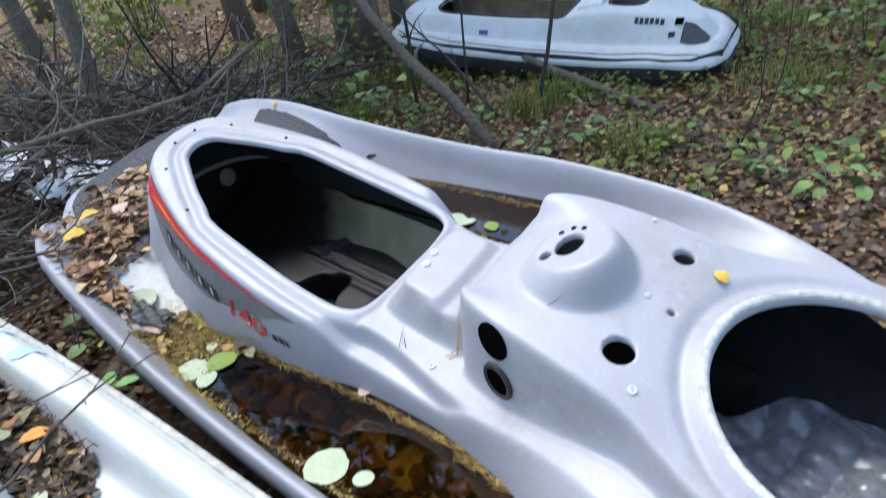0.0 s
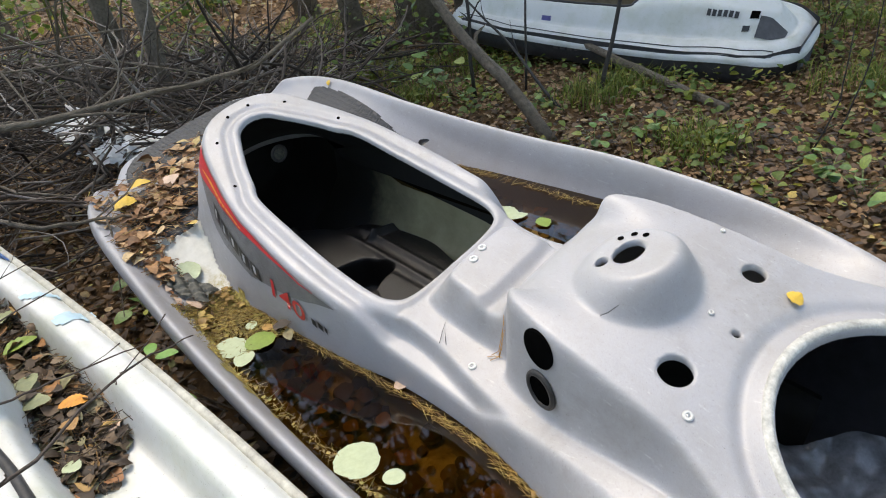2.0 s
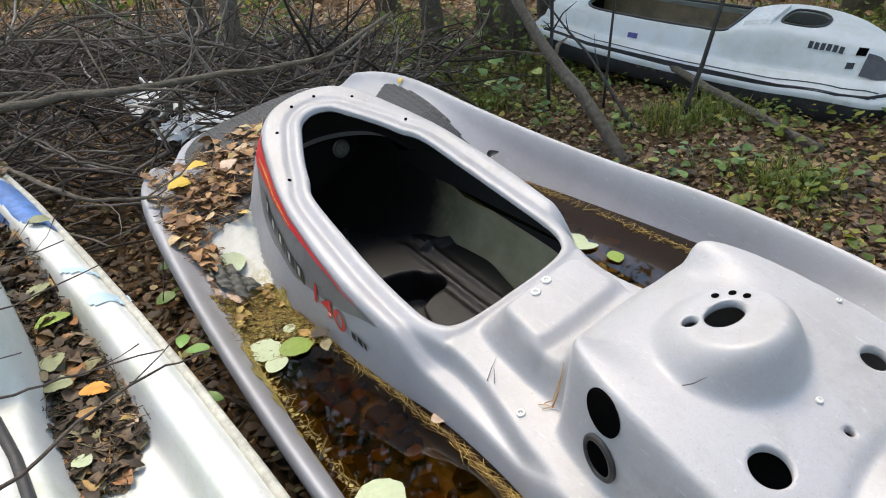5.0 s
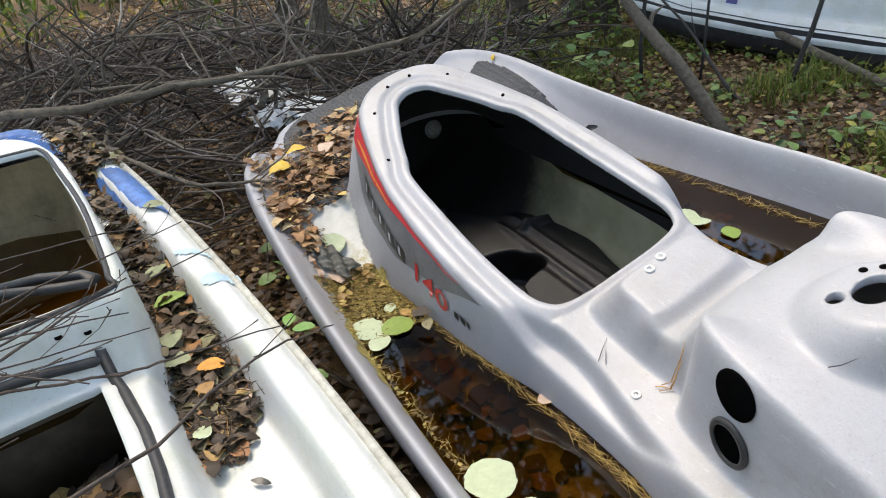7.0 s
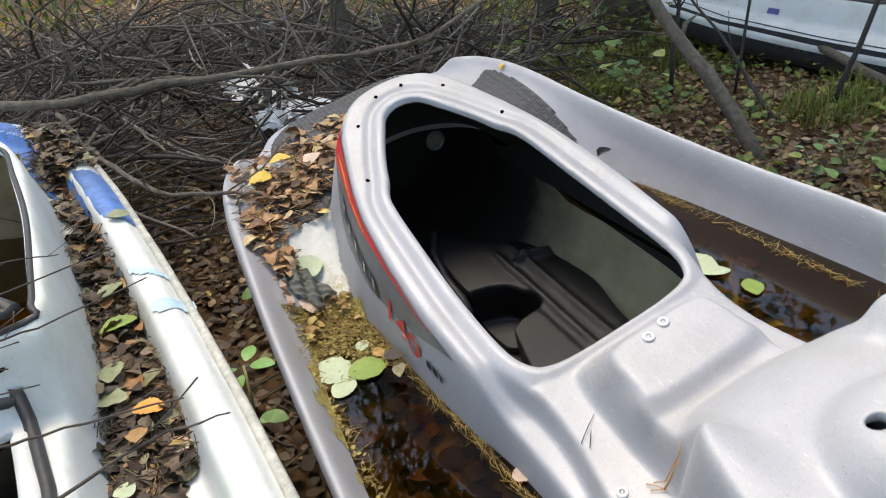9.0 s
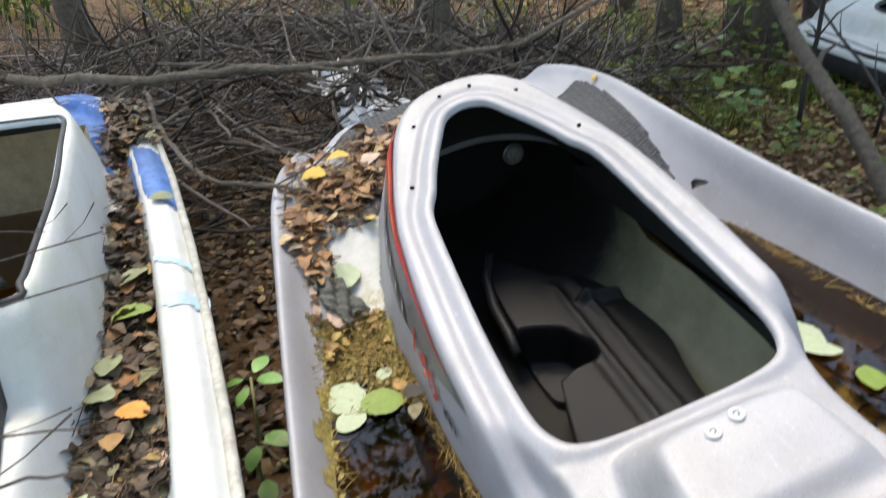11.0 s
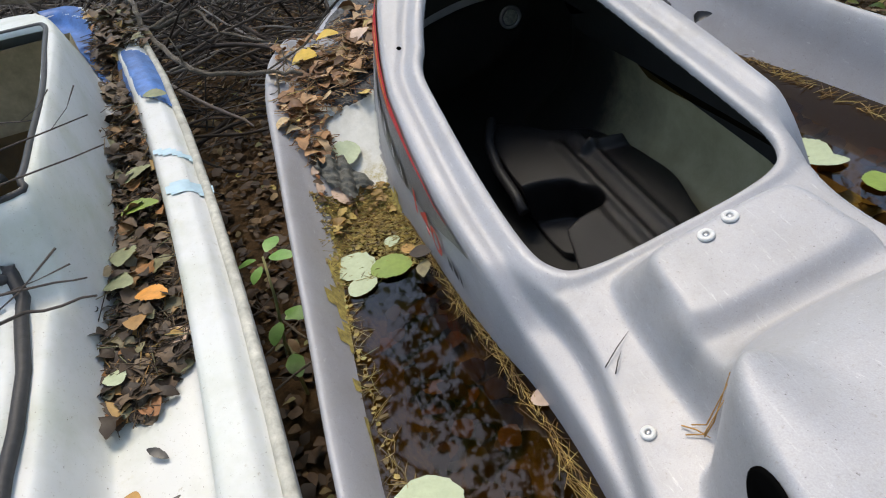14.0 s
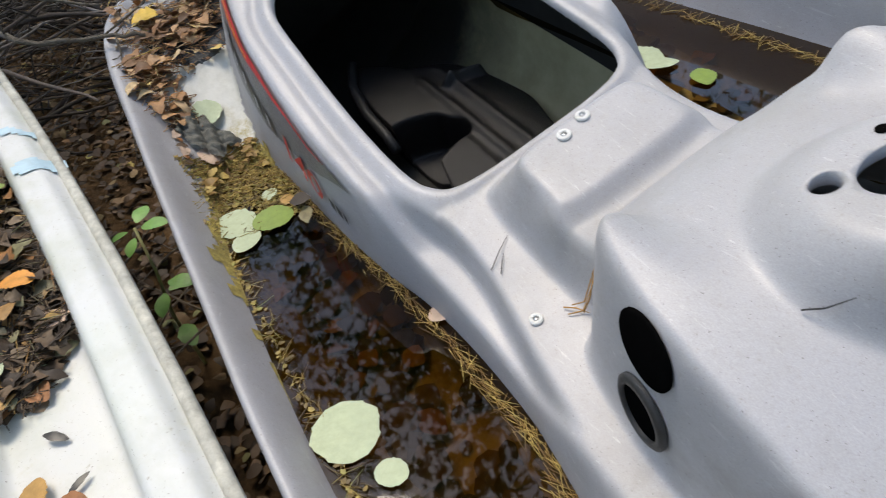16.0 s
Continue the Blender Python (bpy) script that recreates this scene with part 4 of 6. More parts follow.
def crumpled(name, m, size, n, amp, material, rng, parent=None, label=""):
    verts, faces = [], []
    ph = [rng.uniform(0, 6) for _ in range(6)]
    for i in range(n + 1):
        for j in range(n + 1):
            u, v = i / n - 0.5, j / n - 0.5
            h = abs(math.sin(7 * u + 5 * v + ph[0])) + 0.7 * abs(math.sin(13 * u - 9 * v + ph[1])) + 0.5 * abs(math.sin(21 * v + 17 * u + ph[2]))
            h += 0.6 * noise.noise(Vector((u * 9 + ph[3], v * 9, ph[4])))
            edge = 1 + 0.12 * math.sin(ph[5] + 9 * (u + v))
            verts.append(m @ Vector((u * size[0] * edge, v * size[1] * edge, h * amp)))
    for i in range(n):
        for j in range(n):
            a = i * (n + 1) + j
            faces.append([a, a + n + 1, a + n + 2, a + 1])
    return part_mesh(name, verts, faces, material, parent, label)


rng = random.Random(11)
FOIL = plain("crumpled grey plastic film", (0.28, 0.29, 0.31), 0.24, 0.1, 0.4, 30)
ob = crumpled("plastic_sheet", SKI @ pose(1.18, 0.02, -0.30, 4, -6, 20), (0.56, 0.50), 80, 0.020, FOIL, rng)
tagged(ob, "crumpled shiny grey plastic sheet stuffed in the bow hatch", "plastic sheet")

# ---- fittings of the white watercraft ----
GASKET = plain("dark rubber gasket", (0.03, 0.03, 0.032), 0.6, 0, 0.4, 60)


def white_point(x, y, lift=0.0):
    return Vector((x, y, sheet_z(white_height, x, y) + lift))


def gasket_round(loop, off, r, z_lift, name, label, every=2):
    c = loop.mean(0)
    path = []
    for p in loop[::every]:
        out = (p - c) / np.linalg.norm(p - c)
        path.append(white_point(*(p + out * off), z_lift))
    path.append(path[0])
    part_mesh(name, *tube(path, r, 6), GASKET, white, label)


gasket_round(WHATCH, 0.048, 0.014, 0.004, "gasket", "black rubber hatch gasket")
gasket_round(WOPEN, 0.010, 0.008, 0.000, "gasket", "dirty dark seat gasket")


def white_trim(name, pts, material, label, lift=0.004):
    """A flat patch laid on the white deck between outline points."""
    loop = loop_of(pts, False, 6)
    lo, hi = loop.min(0), loop.max(0)
    cell = 0.012
    gx, gy = np.arange(lo[0], hi[0] + cell, cell), np.arange(lo[1], hi[1] + cell, cell)
    X, Y = np.meshgrid(gx, gy, indexing="ij")
    d = signed(loop, X, Y)
    Z = blur(white_height(X, Y), 2) + lift
    nx, ny = X.shape
    idx = np.arange(nx * ny).reshape(nx, ny)
    keep = (d[:-1, :-1] + d[1:, 1:] + d[1:, :-1] + d[:-1, 1:]) < 0
    quads = np.stack([idx[:-1, :-1], idx[1:, :-1], idx[1:, 1:], idx[:-1, 1:]], -1)[keep]
    used = np.unique(quads)
    remap = np.full(nx * ny, 0)
    remap[used] = np.arange(len(used))
    part_mesh(name, np.stack([X.ravel(), Y.ravel(), Z.ravel()], 1)[used], remap[quads].tolist(), material, white, label)


RAIL = plain("dirty cream rub rail", (0.46, 0.45, 0.39), 0.6, 0, 0.4, 30)


def rub_rail():
    """The worn rail along the outer edge of the white gunwale."""
    path = []
    for x in np.linspace(-1.45, 1.2, 60):
        edge = float(np.interp(x, [-1.5, -1.2, -0.75, -0.3, 0.1, 0.45, 0.8, 1.18], [-0.11, -0.03, 0.02, 0.048, 0.062, 0.068, 0.066, 0.058]))
        path.append((x, edge - 0.008, sheet_z(white_height, x, edge - 0.04) - 0.022))
    part_mesh("rub_rail", *tube(path, 0.013, 8), RAIL, white, "dirty cream rub rail")


rub_rail()
PALE_BLUE = plain("faded pale blue paint", (0.42, 0.58, 0.66), 0.5, 0, 0.2)
white_trim("blue_band", [(-0.98, -0.14), (-0.93, -0.015), (-0.75, 0.005), (-0.52, 0.030), (-0.53, -0.01), (-0.62, -0.08), (-0.80, -0.13)], BLUE, "bright blue painted band")
white_trim("blue_band", [(-1.74, -0.42), (-1.68, -0.27), (-1.3, -0.19), (-1.0, -0.165), (-0.92, -0.19), (-1.2, -0.27), (-1.5, -0.36)], BLUE, "bright blue painted band")
white_trim("blue_band", [(-0.02, -0.03), (0.0, 0.055), (0.045, 0.058), (0.03, -0.03)], PALE_BLUE, "faded pale blue stripe")
white_trim("blue_band", [(-0.22, -0.045), (-0.16, 0.045), (-0.13, 0.047), (-0.19, -0.045)], PALE_BLUE, "faded pale blue stripe")


def white_inner():
    rows = []
    for x in np.linspace(-1.1, 0.84, 20):
        w = 0.355 if x < 0.15 else 0.27
        half = [(w, 0.10 if x < 0.2 else -0.03), (w, -0.1), (w * 0.92, -0.26), (w * 0.55, -0.33), (0, -0.35)]
        rows.append([(x, WC - y, z) for y, z in half] + [(x, WC + y, z) for y, z in reversed(half[:-1])])
    v, f = loft(rows)
    f.append(list(range(len(rows[0])))[::-1])
    # the liner forward of the bulkhead is a darker brown than the aft part
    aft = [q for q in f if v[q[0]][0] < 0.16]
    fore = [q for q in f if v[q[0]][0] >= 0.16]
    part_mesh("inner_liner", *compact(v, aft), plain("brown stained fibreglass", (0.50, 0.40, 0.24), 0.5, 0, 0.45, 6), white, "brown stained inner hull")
    part_mesh("forward_liner", *compact(v, fore), plain("dark brown fibreglass", (0.035, 0.026, 0.017), 0.7, 0, 0.6, 7), white, "dark dirty forward bay")
    part("bulkhead", bevelled_box(pose(0.225, WC, -0.15, 0, 0, 0), (0.03, 0.60, 0.42), 0.006), plain("dark brown bulkhead", (0.09, 0.07, 0.045), 0.7, 0, 0.6, 8), white, "dark brown bulkhead")


white_inner()
# black discs paint shaded fitting holes on the white deck
for x, y in ((0.22, -0.42), (0.225, -0.36), (0.24, -0.46)):
    part("fitting_hole_mark", disc(Matrix.Translation(white_point(x, y, 0.004)), 0.009, 0.004, 10), HOLE_SHADE, white, "black disc painted as a shaded fitting hole")


def strap():
    """The black rubber strap hanging over the front corner of the opening."""
    path = [(0.02, -0.56, 0.215), (0.09, -0.47, 0.228), (0.15, -0.38, 0.232), (0.172, -0.315, 0.228), (0.16, -0.295, 0.226), (0.13, -0.32, 0.232), (0.08, -0.41, 0.236), (0.03, -0.52, 0.22)]
    part_mesh("strap", *tube(path, 0.014, 6), RUBBER, white, "black rubber strap")


strap()
patch_of_water("water_pool_3", loop_of([(-0.95, -0.95), (-0.95, -0.26), (0.15, -0.26), (0.15, -0.95)], False, 3), 0.56, WSKI, "brown rainwater standing inside the broken hull")

# ---- forest: trees ----
def trunk_mesh(rng, height, radius, lean=0.06, sides=9):
    path, radii = [], []
    x = y = 0.0
    n = 9
    for i in range(n + 1):
        t = i / n
        path.append((x, y, t * height - 0.05))
        radii.append(radius * (1 - 0.75 * t) * (1.25 if i == 0 else 1))
        x += rng.uniform(-lean, lean) * height / n * 3
        y += rng.uniform(-lean, lean) * height / n * 3
    heap = Heap()
    heap.put(*tube(path, radii, sides))
    tips = []
    for k in range(9):
        i = rng.randint(4, n)
        p = Vector(path[i])
        a = rng.uniform(0, 6.28)
        L = height * rng.uniform(0.15, 0.3)
        w = Vector((math.cos(a), math.sin(a), rng.uniform(0.3, 0.9))).normalized()
        pts = [p, p + w * L * 0.5 + Vector((0, 0, 0.05 * L)), p + w * L]
        heap.put(*tube(pts, [radii[i] * 0.6, radii[i] * 0.35, 0.008], 6))
        tips += pts[1:]
    return heap, tips, path


def crown_mesh(rng, tips, count, spread, leaf=0.13):
    heap = Heap()
    clumps = [rng.choice(tips) + Vector((rng.gauss(0, spread), rng.gauss(0, spread), rng.gauss(0, spread * 0.7))) for _ in range(70)]
    for _ in range(count):
        p = rng.choice(clumps) + Vector((rng.gauss(0, 0.22), rng.gauss(0, 0.22), rng.gauss(0, 0.13)))
        m = Matrix.Translation(p) @ Euler((rng.uniform(-1, 1), rng.uniform(-1, 1), rng.uniform(0, 6.28))).to_matrix().to_4x4()
        s = leaf * rng.uniform(0.6, 1.4)
        heap.put([(0, 0, 0), (s * 0.4, -s * 0.35, 0.02), (s, 0, 0), (s * 0.4, s * 0.35, 0.02)], [[0, 1, 2, 3]], m)
    return heap


LEAF_CROWN = varied("autumn crown leaves", [(0.0, (0.05, 0.10, 0.02)), (0.5, (0.12, 0.19, 0.04)), (0.8, (0.24, 0.26, 0.05)), (1.0, (0.46, 0.36, 0.06))], 0.55, thin=0.5)
tree_rng = random.Random(5)
kinds = []
for height, radius, count, spread in ((8.5, 0.11, 1500, 0.7), (7.0, 0.075, 1000, 0.6), (10.0, 0.14, 1900, 0.85)):
    th, tips, path = trunk_mesh(tree_rng, height, radius)
    kinds.append((mesh_of("trunk", th.verts, th.faces, BARK), crown_mesh(tree_rng, tips, count, spread)))
crowns = [mesh_of("crown", c.verts, c.faces, LEAF_CROWN, False) for _, c in kinds]


def tree(x, y, kind, turn, scale):
    t = empty("tree", pose(x, y, float(ground_z(np.array(x), np.array(y))), 0, 0, turn) @ Matrix.Scale(scale, 4), "slender grey-barked forest tree with thin yellowing autumn crown", "tree", "forest trees")
    for name, me in (("trunk", kinds[kind][0]), ("crown", crowns[kind])):
        o = new(name, me)
        o.parent = t


for x, y, kind, scale in ((-2.85, 5.15, 1, 1.0), (-2.1, 8.2, 0, 1.1), (-1.55, 8.8, 2, 1.25), (-1.05, 7.9, 0, 1.3), (-0.75, 8.35, 1, 1.5), (3.65, 6.0, 1, 0.9), (4.6, 6.2, 2, 1.0), (3.4, 8.9, 0, 1.4), (2.9, 10.4, 2, 1.4), (-4.9, 7.6, 0, 1.0), (-6.3, 4.2, 2, 1.0), (-5.6, 0.2, 0, 1.1), (-3.6, -2.6, 2, 0.95), (-0.3, -3.6, 0, 1.0), (3.3, -2.4, 2, 1.0), (5.4, 0.6, 0, 1.1), (5.2, 3.2, 1, 1.1), (-3.6, 10.6, 2, 1.2), (6.8, 9.5, 0, 1.2), (-7.5, 9.0, 1, 1.2), (-2.9, 13.9, 0, 1.3), (4.6, 13.0, 2, 1.2), (-4.5, 14.0, 0, 1.2)):
    tree(x, y, kind, tree_rng.uniform(0, 360), scale)
# the wood that closes round the place
for k in range(40):
    a, r = 2 * math.pi * (k + tree_rng.uniform(-0.3, 0.3)) / 40, tree_rng.uniform(14, 24)
    if abs(math.degrees(a) - 90) < 9:
        continue
    tree(r * math.cos(a), 3 + r * math.sin(a), k % 3, tree_rng.uniform(0, 360), tree_rng.uniform(1.0, 1.6))


def undergrowth():
    """A loose thicket of bushes all round, thinning towards the clearing."""
    rr = random.Random(97)
    heap = Heap()
    for _ in range(330):
        a, r = rr.uniform(0, 6.28), rr.uniform(10.5, 20)
        cx, cy, top = r * math.cos(a), 3 + r * math.sin(a), rr.uniform(0.5, 3.2)
        g = float(ground_z(np.array(cx), np.array(cy)))
        for _ in range(3):
            w = Vector((rr.gauss(0, 0.35), rr.gauss(0, 0.35), top))
            b = Vector((cx + rr.gauss(0, 0.1), cy + rr.gauss(0, 0.1), g))
            heap.put(*tube([b, b + w * 0.5, b + w], [0.02, 0.014, 0.004], 4))
        for _ in range(110):
            p = Vector((rr.gauss(cx, 0.55), rr.gauss(cy, 0.55), g + top * rr.uniform(0.1, 1.1)))
            m = Matrix.Translation(p) @ Euler((rr.uniform(-1, 1), rr.uniform(-1, 1), rr.uniform(0, 6.28))).to_matrix().to_4x4()
            s = 0.15 * rr.uniform(0.6, 1.4)
            heap.put([(0, 0, 0), (s * 0.4, -s * 0.35, 0.02), (s, 0, 0), (s * 0.4, s * 0.35, 0.02)], [[0, 1, 2, 3]], m)
    return heap


h = undergrowth()
tagged(part_mesh("undergrowth", h.verts, h.faces, LEAF_CROWN, None, "", False), "distant green and yellow woodland undergrowth", "undergrowth", kind="stuff")


def stick(name, path, r0, r1, label, category="branch", material=BARK, sides=8, forks=0, seed=1, group=""):
    """A bare branch along points, with side twigs."""
    rr = random.Random(seed)
    pts = [Vector(p) for p in path]
    fine = []
    for i in range(len(pts) - 1):
        for k in range(4):
            p = pts[i].lerp(pts[i + 1], k / 4)
            fine.append(p + Vector((rr.gauss(0, 1), rr.gauss(0, 1), rr.gauss(0, 1))) * min(0.006, r0 * 0.35))
    fine.append(pts[-1])
    radii = [r0 + (r1 - r0) * i / (len(fine) - 1) for i in range(len(fine))]
    base = empty(name, Matrix.Translation(fine[0]), label, category, group)
    o = Vector(fine[0])
    part_mesh("stem", *tube([p - o for p in fine], radii, sides), material, base)
    for k in range(forks):
        i = rr.randint(2, len(fine) - 2)
        w = (fine[i + 1] - fine[i - 1]).normalized()
        side = Vector((rr.uniform(-1, 1), rr.uniform(-1, 1), rr.uniform(-0.2, 1))).normalized()
        L = rr.uniform(0.10, 0.32) if r0 > 0.006 else rr.uniform(0.03, 0.09)
        p = fine[i] - o
        part_mesh("side_twig", *tube([p, p + (w + side * 0.7) * L * 0.5, p + (w + side) * L * 0.8], [radii[i] * 0.5, radii[i] * 0.4, 0.0015], 5), material, base)
    return base


stick("leaning_sapling", [(0.28, 4.78, -0.08), (-0.10, 5.0, 0.41), (-0.45, 5.3, 0.72), (-1.1, 5.8, 1.7), (-1.5, 6.1, 2.9)], 0.048, 0.03, "bare grey sapling trunk leaning over the forest floor", "sapling", forks=3, seed=3)
stick("pole", [(0.45, 6.62, 0.24), (0.95, 5.92, 0.12), (1.50, 5.15, 0.0)], 0.032, 0.036, "cut grey pole lying propped on the litter", "pole", seed=4)
stick("branch", [(-3.1, 2.25, 0.90), (-2.47, 2.54, 0.89), (-2.23, 2.83, 0.885), (-1.91, 3.09, 0.89), (-1.57, 3.34, 0.90), (-1.2, 3.52, 0.93), (-0.95, 3.8, 1.1)], 0.024, 0.010, "long grey fallen branch resting on the brush", forks=7, seed=5)
stick("branch", [(-2.9, 2.75, 0.75), (-2.36, 2.46, 0.74), (-1.90, 2.25, 0.75), (-1.53, 2.11, 0.75), (-1.37, 2.26, 0.70), (-1.25, 2.30, 0.69)], 0.013, 0.005, "thin bent branch lying across the two hulls", forks=5, seed=6)
stick("branch", [(-2.9, 2.95, 0.62), (-2.42, 2.51, 0.70), (-2.35, 2.72, 0.72), (-1.91, 2.51, 0.72), (-1.62, 2.50, 0.70)], 0.011, 0.004, "thin forked branch on the brush", forks=5, seed=7)
for k, path in enumerate((
        [(-4.2, 3.2, 0.75), (-3.2, 3.5, 1.0), (-2.2, 3.7, 1.0), (-1.4, 3.9, 0.75)],
        [(-3.9, 3.9, 0.5), (-3.3, 3.8, 0.95), (-2.8, 3.6, 1.05), (-2.3, 3.2, 0.8)],
        [(-3.0, 4.4, 0.3), (-2.9, 4.2, 0.9), (-2.6, 4.0, 1.3), (-2.0, 3.9, 1.5)],
        [(-4.5, 4.5, 0.6), (-3.5, 4.3, 1.0), (-2.5, 4.4, 1.05), (-1.6, 4.8, 0.8)],
        [(-2.2, 4.6, 0.1), (-2.3, 4.3, 0.7), (-2.0, 4.0, 1.1), (-1.5, 3.7, 1.3)],
        [(-3.6, 3.0, 0.6), (-3.0, 2.9, 0.85), (-2.4, 3.1, 0.85), (-1.9, 3.4, 0.7)],
        [(-4.8, 3.9, 0.5), (-4.1, 3.9, 0.9), (-3.4, 4.1, 1.0), (-2.9, 4.5, 0.8)],
        [(-3.4, 3.3, 0.3), (-3.3, 3.4, 0.9), (-3.0, 3.7, 1.2), (-2.5, 4.2, 1.3)])):
    stick("branch", path, 0.010 + 0.003 * (k % 3), 0.004, "thin curved dead branch sticking out of the brush", forks=6, seed=60 + k, group="brush branches")
TWIGS = "thin bare twigs"
for k, path in enumerate((
        [(-1.40, 0.78, 0.74), (-1.15, 0.95, 0.85), (-0.95, 1.02, 0.90), (-0.75, 1.20, 0.90)],
        [(-1.40, 0.75, 0.76), (-1.20, 1.05, 0.86), (-1.15, 1.25, 0.90)],
        [(-1.35, 0.72, 0.78), (-1.05, 0.82, 0.86), (-0.75, 0.86, 0.88)],
        [(-1.55, 0.95, 0.80), (-1.30, 1.02, 0.88), (-1.05, 1.16, 0.90), (-0.92, 1.20, 0.90)])):
    stick("twig", path, 0.0036, 0.0012, "thin bare twig lying over the broken white hull", "twig", TWIG, 6, 6, 90 + k, TWIGS)
stick("twig", [(-0.50, 0.70, 0.98), (-0.44, 0.92, 0.95), (-0.42, 1.05, 0.965), (-0.37, 1.15, 0.975), (-0.31, 1.20, 0.98)], 0.0040, 0.0012, "thin bare twig leaning over the white hull", "twig", TWIG, 6, 4, 8, TWIGS)
stick("twig", [(-0.93, 0.70, 0.97), (-0.887, 1.0, 0.95), (-0.88, 1.18, 0.95), (-0.824, 1.27, 0.95), (-0.765, 1.46, 0.95)], 0.0036, 0.0012, "thin bare twig leaning over the white hull", "twig", TWIG, 6, 3, 9, TWIGS)
stick("twig", [(-0.98, 0.78, 0.93), (-0.83, 0.96, 0.925), (-0.66, 1.05, 0.925), (-0.60, 1.11, 0.925), (-0.52, 1.19, 0.925), (-0.458, 1.242, 0.924)], 0.0038, 0.0012, "thin bare twig leaning over the white hull", "twig", TWIG, 6, 3, 10, TWIGS)
stick("twig", [(-1.15, 0.85, 0.92), (-0.98, 0.93, 0.94), (-0.83, 0.94, 0.97), (-0.70, 0.99, 0.98)], 0.0034, 0.0012, "thin bare twig leaning over the white hull", "twig", TWIG, 6, 4, 11, TWIGS)
stick("twig", [(-1.45, 1.10, 0.95), (-1.25, 1.22, 0.97), (-1.08, 1.40, 0.97), (-1.02, 1.46, 0.96)], 0.0034, 0.0012, "thin bare twig leaning over the white hull", "twig", TWIG, 6, 4, 12, TWIGS)
twig_rng = random.Random(77)
for k in range(11):
    p = Vector((-1.45 + twig_rng.uniform(-0.1, 0.35), 0.72 + twig_rng.uniform(-0.08, 0.30), 0.84 + twig_rng.uniform(0, 0.06)))
    a, L = twig_rng.uniform(-0.1, 1.2), twig_rng.uniform(0.35, 0.75)
    w = Vector((math.cos(a), math.sin(a), 0.14)) * L / 3
    bend = Vector((twig_rng.gauss(0, 0.03), twig_rng.gauss(0, 0.03), 0.02))
    stick("twig", [p, p + w + bend, p + w * 2 + bend * 0.5, p + w * 3], 0.0042, 0.0013, "thin bare twig lying over the broken white hull", "twig", TWIG, 6, 5, 120 + k, TWIGS)
for k in range(14):
    p = Vector((-1.45 + twig_rng.uniform(0, 0.75), 2.45 - twig_rng.uniform(0, 0.85), twig_rng.uniform(0.03, 0.22)))
    a, L = twig_rng.uniform(0, 6.28), twig_rng.uniform(0.2, 0.5)
    w = Vector((math.cos(a), math.sin(a), twig_rng.uniform(-0.1, 0.3))) * L / 2
    stick("twig", [p, p + w + Vector((0, 0, 0.02)), p + w * 2], 0.0042, 0.0015, "thin dead twig lying on the litter between the hulls", "twig", BARK if k % 3 else TWIG, 6, 3, 150 + k, TWIGS)
stick("twig", [(-1.33, 2.27, 0.70), (-1.28, 2.20, 0.62), (-1.25, 2.12, 0.52), (-1.24, 2.06, 0.40)], 0.0040, 0.0015, "thin bare twig hanging from the branch between the hulls", "twig", BARK, 6, 2, 170, TWIGS)
DARK_STEM = plain("dark wet bark", (0.03, 0.026, 0.022), 0.7, 0, 0.4, 30, 0.6, 0.01)
for k, (p, q, r) in enumerate((((-0.42, 5.9, -0.05), (-0.55, 6.1, 2.6), 0.017), ((0.62, 5.55, -0.05), (0.92, 5.9, 1.9), 0.02), ((0.02, 6.0, -0.05), (0.0, 6.3, 2.4), 0.012), ((0.35, 5.3, -0.03), (-0.75, 6.6, 0.95), 0.014), ((2.05, 4.6, -0.05), (2.2, 4.7, 0.9), 0.006), ((1.75, 4.2, -0.05), (1.9, 4.25, 0.7), 0.006))):
    mid = [(p[i] * 0.5 + q[i] * 0.5) + (0.06 if i == 0 else 0) for i in range(3)]
    stick("bare_shrub", [p, mid, q], r, r * 0.5, "dark bare shrub stem growing from the litter", "shrub", DARK_STEM, 7, 4, 20 + k, "bare shrub stems")

# ---- brush pile, litter, plants ----
brush_rng = random.Random(21)


def brush_pile():
    heap = Heap()
    for k in range(6500):
        x, y = brush_rng.uniform(-8.5, -1.35), 2.35 + 6.0 * brush_rng.random() ** 1.35
        if y < 3.1 + (x + 2.6) * 0.9 and x > -2.5:
            y += 1.0
        top = 0.80 * math.exp(-((x + 3.8) / 3.4) ** 2 - ((y - 4.3) / 2.5) ** 2) + 0.10
        z = brush_rng.uniform(0.0, top)
        a, L = brush_rng.uniform(0, 6.28), brush_rng.uniform(0.25, 1.1)
        r = brush_rng.choice((0.003, 0.003, 0.004, 0.004, 0.005, 0.007, 0.010, 0.015))
        p, w, pts = Vector((x, y, z)), Vector((math.cos(a), math.sin(a), brush_rng.gauss(0.10, 0.38))), []
        bend = Vector((brush_rng.gauss(0, 0.6), brush_rng.gauss(0, 0.6), brush_rng.gauss(0.0, 0.5)))
        for i in range(7):
            pts.append(p.copy())
            p = p + w * L / 6
            p.z = max(p.z, 0.01)
            w = (w + bend * 0.16 + Vector((brush_rng.gauss(0, 0.10), brush_rng.gauss(0, 0.10), brush_rng.gauss(0, 0.08)))).normalized()
        heap.put(*tube(pts, [r * (1 - 0.11 * i) for i in range(7)], 5))
    return heap


